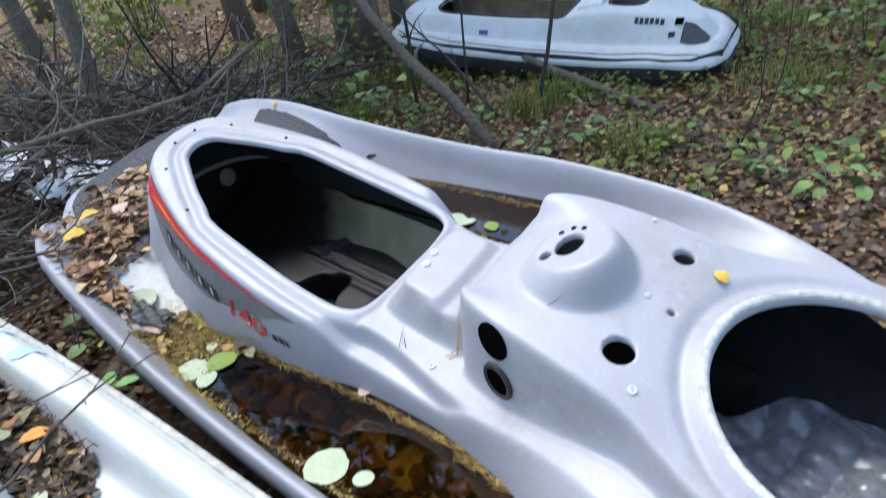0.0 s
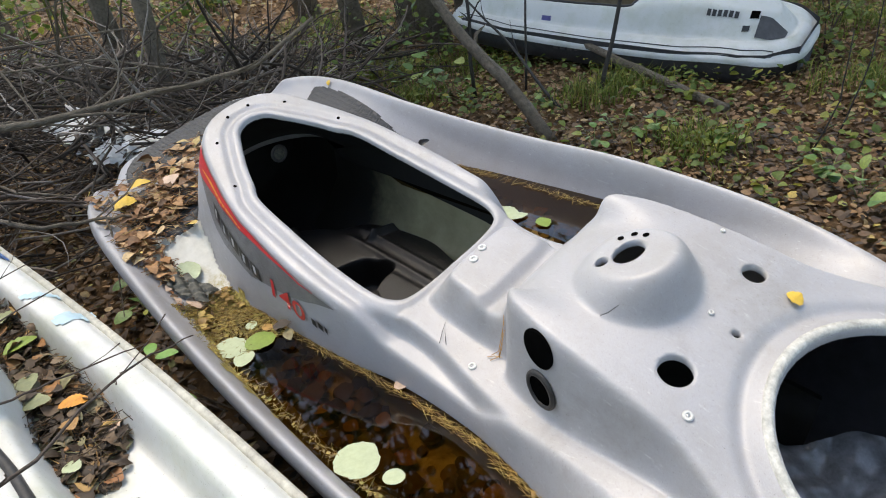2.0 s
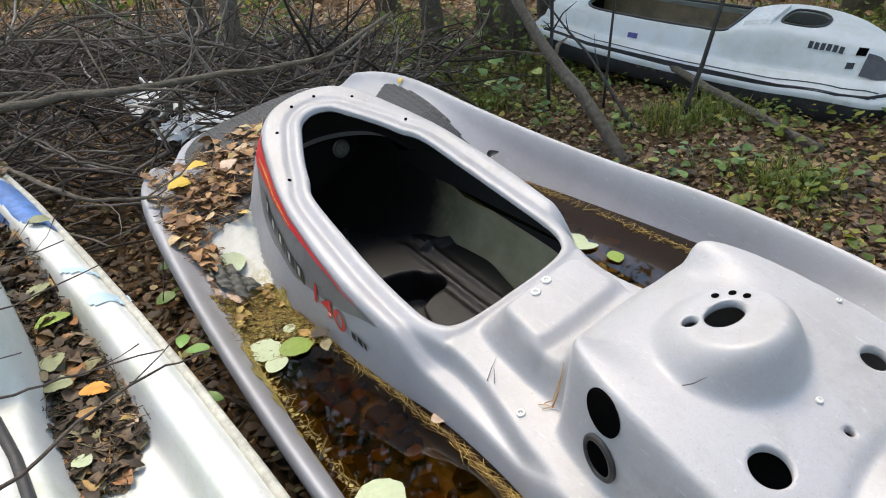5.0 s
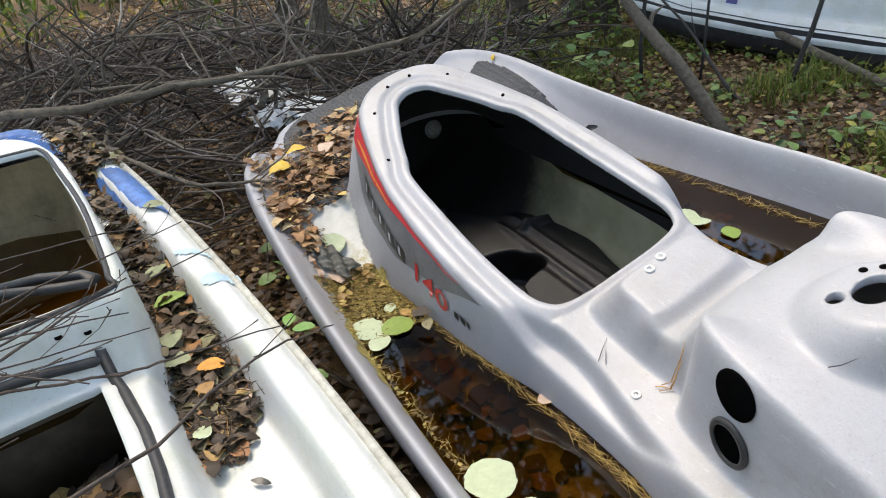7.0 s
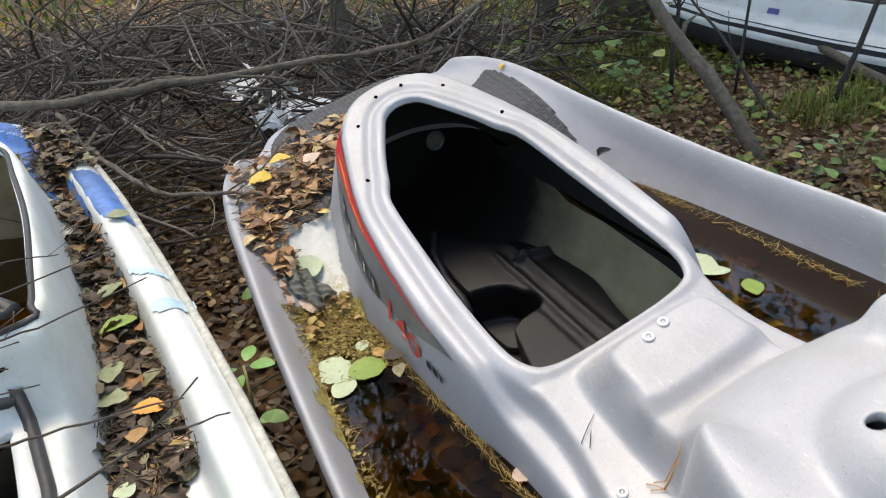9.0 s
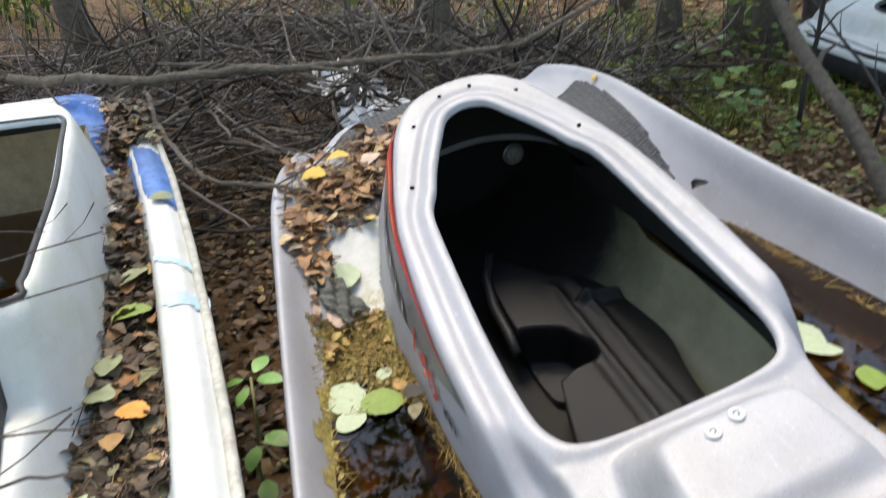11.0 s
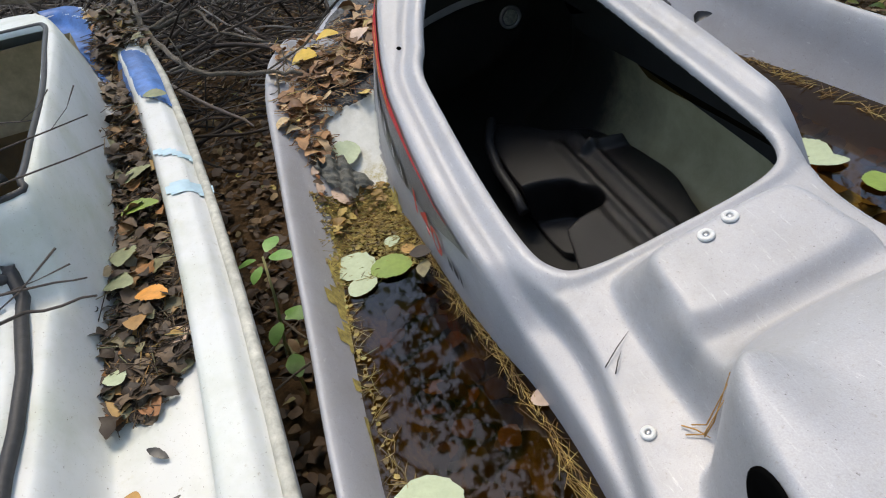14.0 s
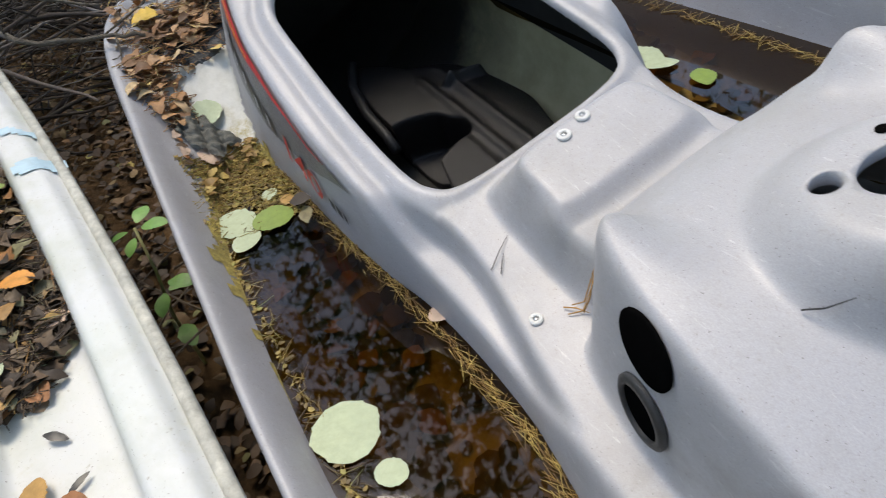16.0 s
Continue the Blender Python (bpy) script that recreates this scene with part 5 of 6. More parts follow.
TWIG_VARIED = varied("grey and brown twigs", [(0.0, (0.014, 0.010, 0.008)), (0.4, (0.048, 0.035, 0.028)), (0.7, (0.13, 0.10, 0.082)), (0.88, (0.25, 0.21, 0.18)), (1.0, (0.40, 0.36, 0.32))], 0.85)
h = brush_pile()
tagged(part_mesh("brush_pile", h.verts, h.faces, TWIG_VARIED), "tangled pile of dead grey-brown twigs behind the hulls", "brush", kind="stuff")

leaf_rng = random.Random(31)


def litter(count, area, size, z_up, seed, flat=0.35):
    """Fallen leaves strewn over a stretch of ground."""
    rr = random.Random(seed)
    heap = Heap()
    shapes = [leaf_shape(rr, 1.0, rr.uniform(0.55, 0.95), rr.uniform(0.02, 0.25), 0.3, 4) for _ in range(14)]
    for _ in range(count):
        x, y = area(rr)
        z = float(ground_z(np.array(x), np.array(y))) + rr.uniform(0.003, z_up)
        m = Matrix.Translation((x, y, z)) @ Euler((rr.gauss(0, flat), rr.gauss(0, flat), rr.uniform(0, 6.28))).to_matrix().to_4x4() @ Matrix.Scale(size * rr.uniform(0.55, 1.4), 4)
        heap.put(*rr.choice(shapes), m)
    return heap


LEAF_ROTTEN = varied("damp rotten leaves", [(0.0, (0.03, 0.019, 0.012)), (0.5, (0.075, 0.044, 0.025)), (0.78, (0.15, 0.09, 0.05)), (0.9, (0.26, 0.16, 0.07)), (1.0, (0.20, 0.22, 0.09))])


def near_area(rr):
    return rr.uniform(-2.6, 2.8) + rr.gauss(0, 0.7), rr.uniform(0.0, 4.6) + rr.gauss(0, 0.7)


def mid_area(rr):
    return rr.uniform(-9.5, 4.5) + rr.gauss(0, 0.7), rr.uniform(2.9, 8.5) + rr.gauss(0, 0.5)


def far_area(rr):
    return rr.uniform(-12, 9), rr.uniform(7.5, 15)


for seed, (count, area, size, up) in enumerate(((19000, near_area, 0.042, 0.05), (46000, mid_area, 0.040, 0.04), (12000, far_area, 0.085, 0.06))):
    h = litter(count, area, size, up, 40 + seed)
    tagged(part_mesh("leaf_litter", h.verts, h.faces, LEAF_BROWN if seed else LEAF_ROTTEN), "dry brown and ochre autumn leaves covering the ground", "leaf litter", kind="stuff")


def grass_tufts():
    rr = random.Random(51)
    heap = Heap()
    spots = [(-1.7, 6.9, 0.5), (-1.3, 6.6, 0.35), (0.55, 5.5, 0.3), (0.9, 5.8, 0.3), (-0.6, 7.0, 0.4), (2.6, 5.6, 0.5), (3.2, 7.4, 0.7), (1.9, 8.2, 0.7), (-1.0, 5.9, 0.25), (2.9, 9.8, 1.2), (-3.0, 9.4, 1.0), (0.3, 9.0, 0.8), (4.6, 8.4, 0.9), (1.2, 4.4, 0.3)]
    for cx, cy, s in spots:
        for _ in range(int(520 * s + 120)):
            x, y = rr.gauss(cx, s * 0.5), rr.gauss(cy, s * 0.5)
            a, L = rr.uniform(0, 6.28), rr.uniform(0.08, 0.24)
            w = Vector((math.cos(a), math.sin(a), 0))
            b = Vector((x, y, float(ground_z(np.array(x), np.array(y)))))
            n = Vector((-w.y, w.x, 0)) * 0.0035
            p1, p2 = b + w * L * 0.2 + Vector((0, 0, L * 0.6)), b + w * L * 0.6 + Vector((0, 0, L * 0.85))
            heap.put([b - n, b + n, p1 + n, p1 - n, p2], [[0, 1, 2, 3], [3, 2, 4]])
    return heap


h = grass_tufts()
tagged(part_mesh("grass", h.verts, h.faces, GRASS, None, "", False), "tufts of green woodland grass", "grass", kind="stuff")


def herb(seed, leaves, height, size):
    """A small green plant: thin stems with broad leaves."""
    rr = random.Random(seed)
    base = empty("herb_plant", Matrix.Identity(4), "low green woodland plant with broad leaves in the litter", "plant", "woodland plants")
    for k in range(leaves):
        a = rr.uniform(0, 6.28)
        h, out = height * rr.uniform(0.4, 1.0), height * rr.uniform(0.2, 0.9)
        tip = Vector((math.cos(a) * out, math.sin(a) * out, h))
        st = part_mesh("stem", *tube([(0, 0, -0.03), tip * 0.5 + Vector((0, 0, h * 0.15)), tip], [0.003, 0.002, 0.0015], 5), STEM, base)
        v, f = leaf_shape(rr, size * rr.uniform(0.7, 1.3), 0.8, 0.15, 0.08, 6)
        m = Matrix.Translation(tip) @ Euler((rr.gauss(0, 0.3), rr.gauss(0.2, 0.3), a + rr.gauss(0, 0.4))).to_matrix().to_4x4()
        part_mesh("leaf", [m @ Vector(p) for p in v], f, LEAF_GREEN_ONE, base)
    return base


STEM = plain("green stem", (0.14, 0.18, 0.06), 0.6)
LEAF_GREEN_ONE = varied("green herb leaves", [(0.0, (0.06, 0.14, 0.025)), (0.5, (0.13, 0.25, 0.05)), (0.85, (0.22, 0.33, 0.08)), (1.0, (0.42, 0.38, 0.06))], 0.5, 60, "object")
herbs = [herb(61 + k, n, hgt, s) for k, (n, hgt, s) in enumerate(((7, 0.16, 0.075), (9, 0.22, 0.085), (11, 0.35, 0.10)))]
spots = [(-0.85, 6.25, 2), (-1.05, 6.1, 1), (-0.65, 6.05, 1), (-1.2, 6.6, 2), (-0.5, 5.75, 0), (0.7, 4.65, 1), (0.95, 4.7, 0), (0.55, 4.5, 0), (1.85, 3.65, 1), (2.0, 3.5, 1), (1.75, 3.85, 0), (2.25, 3.95, 0), (1.4, 4.4, 0), (2.6, 5.2, 1), (-2.3, 6.6, 1), (-1.8, 5.5, 0), (-0.2, 6.6, 1), (3.1, 4.6, 2), (0.1, 5.5, 0), (-1.5, 7.5, 2), (-2.7, 7.2, 2), (3.6, 6.8, 2), (2.7, 7.9, 2), (-3.3, 8.2, 2), (1.9, 9.0, 2), (0.2, 8.4, 2), (-1.6, 2.62, 0), (-1.75, 2.85, 0)]
placed = 0
for x, y, k in spots:
    m = pose(x, y, float(ground_z(np.array(x), np.array(y))), 0, 0, leaf_rng.uniform(0, 360))
    if placed < 3:
        herbs[placed].matrix_world = m
    else:
        copy_thing(herbs[k], m)
    placed += 1


def seedling():
    """The green seedling that grows up between the two hulls."""
    base = empty("seedling", Matrix.Translation((-0.93, 1.72, 0.0)), "young green seedling growing between the two hulls", "plant")
    rr = random.Random(71)
    path = [(0, 0, -0.03), (-0.01, 0.0, 0.18), (0.015, 0.01, 0.34), (0.0, 0.03, 0.46)]
    part_mesh("stem", *tube(path, [0.006, 0.005, 0.004, 0.003], 6), plain("yellow green stem", (0.40, 0.38, 0.16), 0.6), base)
    for p, a, tilt, s in (((0.0, 0.03, 0.46), 0.3, -0.1, 0.075), ((0.0, 0.03, 0.46), 2.0, 0.0, 0.07), ((0.0, 0.03, 0.46), -2.4, 0.3, 0.06), ((0.0, 0.03, 0.45), -1.2, 0.3, 0.055), ((0.01, 0.01, 0.30), 0.2, 0.0, 0.085), ((0.01, 0.01, 0.28), -1.0, 0.2, 0.075), ((0.0, 0.0, 0.26), 1.3, 0.1, 0.07), ((0.0, 0.0, 0.16), -0.5, 0.1, 0.09)):
        v, f = leaf_shape(rr, s, 0.58, 0.1, 0.05, 10)
        m = Matrix.Translation(p) @ Euler((0.1, tilt, a)).to_matrix().to_4x4() @ Matrix.Translation((0.02, 0, 0))
        part_mesh("leaf", [m @ Vector(q) for q in v], f, LEAF_SEED, base)


LEAF_SEED = plain("fresh green leaf", (0.14, 0.29, 0.06), 0.45, 0, 0.2, 40)
seedling()

# ---- white scraps behind the stern ----
SCRAP = plain("white plastic scrap", (0.80, 0.80, 0.78), 0.5, 0, 0.12, 12)
scrap_rng = random.Random(81)
for k in range(15):
    u = k / 14
    x, y = -3.0 + 1.0 * u + scrap_rng.gauss(0, 0.06), 4.05 - 0.45 * u + scrap_rng.gauss(0, 0.12)
    size = scrap_rng.uniform(0.16, 0.32)
    o = crumpled("plastic_scrap", pose(x, y, 0.50 + scrap_rng.uniform(-0.06, 0.06), scrap_rng.uniform(5, 45), scrap_rng.uniform(-25, 25), scrap_rng.uniform(0, 360)), (size, size * 0.6), 8, 0.03, SCRAP, scrap_rng)
    tagged(o, "torn white plastic scrap lying in the brush", "plastic scrap", "white plastic scraps")

# ---- leaves on the hulls and on the water ----
def single_leaf(m, length, width, curl, material, label, seed, group="loose fallen leaves", notch=0.1):
    rr = random.Random(seed)
    v, f = leaf_shape(rr, length, width, curl, notch, 16)
    v = [Vector(p) - Vector((length / 2, 0, 0)) for p in v]
    ob = new("fallen_leaf", mesh_of("fallen_leaf", v, f, material))
    ob.matrix_world = m
    return tagged(ob, label, "leaf", group)


LEAF_OCHRE = plain("ochre leaf", (0.42, 0.24, 0.07), 0.6, 0, 0.3, 40)
ORANGE_LEAF = plain("orange leaf", (0.62, 0.27, 0.05), 0.6, 0, 0.3, 40)
LEAF_OLIVE = plain("dull green leaf", (0.22, 0.24, 0.13), 0.6, 0, 0.3, 40)
LEAF_RUST = plain("rust brown leaf", (0.30, 0.13, 0.05), 0.65, 0, 0.3, 40)
LEAF_BUFF = plain("buff pink leaf", (0.55, 0.40, 0.30), 0.65, 0, 0.2, 40)
for k, (x, y, lev, L, W, mat, lab) in enumerate((
        (-0.70, 1.835, 0.436, 0.115, 0.95, LEAF_PALE, "large pale green leaf floating on the brown water"),
        (-0.612, 1.875, 0.437, 0.10, 0.95, LEAF_LIME, "bright yellow-green leaf floating on the brown water"),
        (-0.63, 1.79, 0.436, 0.08, 0.8, LEAF_PALE, "pale crinkled leaf floating on the brown water"),
        (-0.155, 1.405, 0.436, 0.12, 1.0, LEAF_PALE, "round pale leaf floating on the brown water"),
        (-0.05, 1.36, 0.436, 0.055, 0.9, LEAF_PALE, "small pale leaf floating on the brown water"),
        (-0.10, 1.685, 0.437, 0.05, 0.8, LEAF_BUFF, "small buff leaf caught at the water's edge"),
        (-0.68, 1.96, 0.436, 0.05, 0.8, LEAF_PALE, "small pale leaf floating on the brown water"),
        (-0.62, 1.95, 0.436, 0.05, 0.7, LEAF_OCHRE, "small ochre leaf floating on the brown water"),
        (0.20, 1.02, 0.436, 0.07, 0.8, LEAF_OCHRE, "ochre leaf floating on the brown water"),
        (0.255, 1.04, 0.437, 0.085, 0.9, LEAF_BUFF, "buff leaf floating on the brown water"),
        (0.29, 2.225, 0.655, 0.07, 0.7, LEAF_LIME, "green leaf floating on the brown water"),
        (0.16, 2.31, 0.655, 0.10, 0.7, LEAF_PALE, "pale leaf floating on the brown water"),
        (0.20, 2.27, 0.656, 0.08, 0.6, LEAF_PALE, "pale leaf floating on the brown water"),
        (-0.12, 2.60, 0.655, 0.08, 0.7, LEAF_LIME, "yellow-green leaf floating on the brown water"),
        (-0.02, 2.58, 0.655, 0.08, 0.6, LEAF_OCHRE, "ochre leaf floating on the brown water"))):
    single_leaf(pose(x, y, lev, 0, 0, 47 * k), L, W, 0.04, mat, lab, 100 + k, notch=0.07)


def leaf_on_deck(x, y, L, W, mat, label, seed, lift=0.006, curl=0.2):
    p, n = deck_point(x, y, lift)
    q = SKI @ (Matrix.Translation(p) @ n.to_track_quat("Z", "Y").to_matrix().to_4x4() @ pose(0, 0, 0, 0, 0, seed * 67))
    single_leaf(q, L, W, curl, mat, label, seed)


leaf_on_deck(0.872, 0.144, 0.034, 0.9, LEAF_YELLOW, "small yellow leaf on the silver dash", 130)
leaf_on_deck(0.30, 0.165, 0.07, 0.7, LEAF_BUFF, "buff brown leaf on the silver deck", 131)
leaf_on_deck(-0.93, -0.47, 0.09, 0.95, LEAF_PALE, "pale green leaf on the silver stern deck", 132)
leaf_on_deck(-1.36, -0.46, 0.085, 0.9, LEAF_YELLOW, "yellow leaf on the leaf pile", 133, 0.05)
leaf_on_deck(-1.42, -0.36, 0.085, 0.6, LEAF_YELLOW, "yellow leaf on the leaf pile", 134, 0.055)
leaf_on_deck(-1.33, -0.26, 0.08, 0.8, LEAF_BUFF, "pinkish buff leaf on the leaf pile", 135, 0.05)
leaf_on_deck(-1.33, 0.57, 0.03, 0.7, LEAF_YELLOW, "tiny yellow leaf on the silver gunwale", 136)
leaf_on_deck(-0.80, -0.53, 0.08, 0.8, LEAF_BUFF, "buff leaf stuck to the wet deck", 138)


LEAF_DARK = varied("rotting dark leaves", [(0.0, (0.018, 0.011, 0.008)), (0.4, (0.055, 0.034, 0.020)), (0.62, (0.12, 0.074, 0.042)), (0.76, (0.20, 0.145, 0.09)), (0.84, (0.20, 0.21, 0.11)), (0.92, (0.33, 0.15, 0.05)), (1.0, (0.46, 0.30, 0.10))])


def leaf_pile(name, spots, count, size, place, label, seed, mat=LEAF_BROWN):
    """A heap of small dead leaves spread over oval spots of a deck."""
    rr = random.Random(seed)
    heap = Heap()
    shapes = [leaf_shape(rr, 1.0, rr.uniform(0.5, 0.9), rr.uniform(0.08, 0.5), 0.35, 6) for _ in range(16)]
    for _ in range(count):
        cx, cy, sx, sy, high = rr.choice(spots)
        x, y = cx + rr.uniform(-1, 1) * sx, cy + rr.uniform(-1, 1) * sy
        fall = max(0.0, 1 - ((x - cx) / sx) ** 2 - ((y - cy) / sy) ** 2)
        if fall <= 0:
            continue
        p = place(x, y, 0.004 + high * math.sqrt(fall) * rr.uniform(0.05, 1))
        if p is None:
            continue
        m = Matrix.Translation(p) @ Euler((rr.gauss(0, 0.24), rr.gauss(0, 0.24), rr.uniform(0, 6.28))).to_matrix().to_4x4() @ Matrix.Scale(size * rr.choice((0.2, 0.3, 0.45, 0.7, 1.0, 1.3, 1.7)), 4)
        heap.put(*rr.choice(shapes), m)
    for _ in range(count):
        cx, cy, sx, sy, high = rr.choice(spots)
        x, y = cx + rr.uniform(-0.9, 0.9) * sx, cy + rr.uniform(-0.9, 0.9) * sy
        p = place(x, y, high * rr.uniform(0.2, 0.9))
        if p is None:
            continue
        w = Vector((rr.uniform(-1, 1), rr.uniform(-1, 1), rr.uniform(-0.3, 0.3))) * 0.04
        heap.put(*tube([p - w, p + w], 0.0012, 4))
    return tagged(part_mesh(name, heap.verts, heap.faces, mat), label, "leaf pile", kind="stuff")


def on_silver(x, y, up):
    p, n = deck_point(x, y)
    return SKI @ (p + Vector((0, 0, up)))


def on_white(x, y, up):
    if x > -1.0 and sheet_z(white_height, x, y) > (-0.088 if x > -0.35 else -0.04):
        return None
    return WSKI @ white_point(x, y, up)


leaf_pile("leaf_pile", [(-1.40, -0.40, 0.22, 0.16, 0.05), (-1.22, -0.42, 0.16, 0.13, 0.05), (-1.30, -0.25, 0.16, 0.10, 0.05), (-1.05, -0.535, 0.16, 0.05, 0.03), (-1.52, -0.15, 0.14, 0.20, 0.03)], 700, 0.038, on_silver, "heap of dead leaves and pine needles on the silver stern", 141, LEAF_RUSTY)
def humus(pts, material):
    """Rotten leaf mould under the heap, uneven and thinning to its edge."""
    loop = loop_of(pts, False, 6)
    lo, hi = loop.min(0), loop.max(0)
    gx, gy = np.arange(lo[0], hi[0], 0.009), np.arange(lo[1], hi[1], 0.009)
    X, Y = np.meshgrid(gx, gy, indexing="ij")
    bumps = np.array([[noise.noise(Vector((a * 40, b * 40, 2))) + 0.6 * noise.noise(Vector((a * 90, b * 90, 5))) for b in gy] for a in gx])
    d = signed(loop, X, Y) + 0.03 * np.array([[noise.noise(Vector((a * 14, b * 14, 9))) for b in gy] for a in gx])
    base = white_height(X, Y)
    d = np.where((base > -0.03) & (X > -1.0), 1.0, d)
    Z = base + np.clip(-d * 0.5, 0, 0.022) + 0.006 * bumps
    idx = np.arange(X.size).reshape(X.shape)
    keep = (d[:-1, :-1] + d[1:, 1:] + d[1:, :-1] + d[:-1, 1:]) < 0
    quads = np.stack([idx[:-1, :-1], idx[1:, :-1], idx[1:, 1:], idx[:-1, 1:]], -1)[keep]
    v, f = compact(np.stack([X.ravel(), Y.ravel(), Z.ravel()], 1).tolist(), quads.tolist())
    ob = part_mesh("leaf_mould", [WSKI @ Vector(p) for p in v], f, material)
    tagged(ob, "dark rotten leaf mould lying in the white footwell", "leaf mould", kind="stuff")


humus([(-1.3, -0.21), (-1.3, -0.09), (-0.75, -0.095), (-0.3, -0.075), (0.1, -0.065), (0.34, -0.075), (0.42, -0.12), (0.52, -0.20), (0.46, -0.235), (0.25, -0.215), (0.0, -0.19), (-0.5, -0.175), (-0.9, -0.17)], SOIL)
leaf_pile("leaf_pile", [(-0.9, -0.10, 0.35, 0.09, 0.03), (-0.35, -0.14, 0.32, 0.10, 0.05), (0.0, -0.15, 0.30, 0.10, 0.05), (0.28, -0.15, 0.22, 0.10, 0.045), (0.46, -0.20, 0.11, 0.05, 0.02), (-1.3, -0.15, 0.3, 0.08, 0.03)], 2500, 0.039, on_white, "dead brown leaves filling the white footwell", 142, LEAF_DARK)
leaf_pile("leaf_pile", [(1.02, -0.20, 0.12, 0.06, 0.015), (1.12, -0.18, 0.10, 0.08, 0.02)], 200, 0.03, lambda x, y, u: WSKI @ white_point(x, y, u), "rusty leaves and needles drifted on the white floor", 146, LEAF_RUSTY)
leaf_pile("leaf_pile", [(0.45, -0.50, 0.12, 0.10, 0.03), (0.60, -0.55, 0.14, 0.16, 0.05), (0.5, -0.7, 0.2, 0.2, 0.06), (0.42, -0.45, 0.1, 0.08, 0.05)], 750, 0.05, lambda x, y, u: WSKI @ Vector((x, y, -0.26 + u)), "dead leaves in the bottom of the white hull", 143, LEAF_DARK)


def leaf_on_white(x, y, L, W, mat, label, seed, lift=0.055, curl=0.2):
    single_leaf(WSKI @ (Matrix.Translation(white_point(x, y, lift)) @ pose(0, 0, 0, 9 * math.sin(seed), 9 * math.cos(seed), seed * 71)), L, W, curl, mat, label, seed)


for k, (x, y, L, W, mat, lab, up) in enumerate((
        (0.28, -0.13, 0.075, 0.8, ORANGE_LEAF, "orange leaf on the dead leaf heap", 0.06),
        (0.40, -0.10, 0.085, 0.8, LEAF_BUFF, "pinkish buff leaf at the edge of the leaf heap", 0.02),
        (0.47, -0.225, 0.05, 0.95, LEAF_PALE, "small pale green leaf on the leaf heap", 0.035),
        (-0.08, -0.13, 0.10, 0.75, LEAF_LIME, "olive green leaf on the dead leaf heap", 0.06),
        (0.10, -0.18, 0.09, 0.7, LEAF_OLIVE, "dull green leaf on the dead leaf heap", 0.06),
        (0.20, -0.20, 0.085, 0.75, LEAF_OLIVE, "dull green leaf on the dead leaf heap", 0.06),
        (-0.25, -0.12, 0.10, 0.6, LEAF_OLIVE, "grey green leaf on the dead leaf heap", 0.06),
        (0.55, -0.17, 0.085, 0.6, LEAF_RUST, "rust brown leaf on the white footwell floor", 0.012),
        (0.56, -0.24, 0.07, 0.7, LEAF_RUST, "rust brown leaf on the white footwell floor", 0.012),
        (0.78, -0.22, 0.075, 0.7, LEAF_OCHRE, "ochre leaf lying on the white floor", 0.012),
        (0.83, -0.17, 0.06, 0.6, LEAF_RUST, "rust brown leaf lying on the white floor", 0.012),
        (0.85, -0.20, 0.075, 0.85, LEAF_LIME, "green leaf lying on the white floor", 0.014),
        (0.97, -0.165, 0.085, 0.95, LEAF_PALE, "pale green leaf lying on the white floor", 0.014),
        (1.02, -0.135, 0.06, 0.7, LEAF_OLIVE, "dull green leaf lying on the white floor", 0.014),
        (0.93, -0.22, 0.06, 0.7, LEAF_RUST, "rust brown leaf lying on the white floor", 0.012),
        (0.68, -0.165, 0.05, 0.35, DECAL_BLACK, "black withered leaf lying on the white floor", 0.012),
        (0.80, -0.155, 0.05, 0.25, DECAL_BLACK, "black leaf crumb lying on the white floor", 0.010),
        (0.84, -0.40, 0.075, 0.7, LEAF_RUST, "rust brown leaf lying beside the hatch", 0.012),
        (-0.55, -0.02, 0.07, 0.7, LEAF_OLIVE, "dull leaf on the blue band", 0.012),)):
    leaf_on_white(x, y, L, W, mat, lab, 300 + k, up, 0.12)

leaf_on_deck(-0.73, 0.575, 0.055, 0.5, DECAL_BLACK, "dark withered leaf standing at the tread mat", 151, 0.02, 0.6)


def torn_mat():
    """A torn, crumpled scrap of grey mat on the wet stern floor."""
    rr = random.Random(153)
    p, n = deck_point(-0.865, -0.515, 0.010)
    m = SKI @ (Matrix.Translation(p) @ n.to_track_quat("Z", "Y").to_matrix().to_4x4() @ pose(0, 0, 0, 0, 0, 70))
    ob = crumpled("torn_mat", m, (0.16, 0.085), 18, 0.014, plain("wet grey mat scrap", (0.10, 0.10, 0.085), 0.6, 0, 0.5, 50, 0.6), rr)
    tagged(ob, "torn wet grey mat scrap on the stern floor", "mat scrap")


torn_mat()
for k in range(14):
    leaf_on_deck(-1.08 + 0.024 * k, -0.545 - 0.003 * k, 0.022 + 0.012 * (k % 3), 0.6, (LEAF_RUST, LEAF_DARK, LEAF_BUFF)[k % 3], "small brown leaf crumb along the gunwale foot", 400 + k, 0.006, 0.2)
far_bars()
far_fittings()


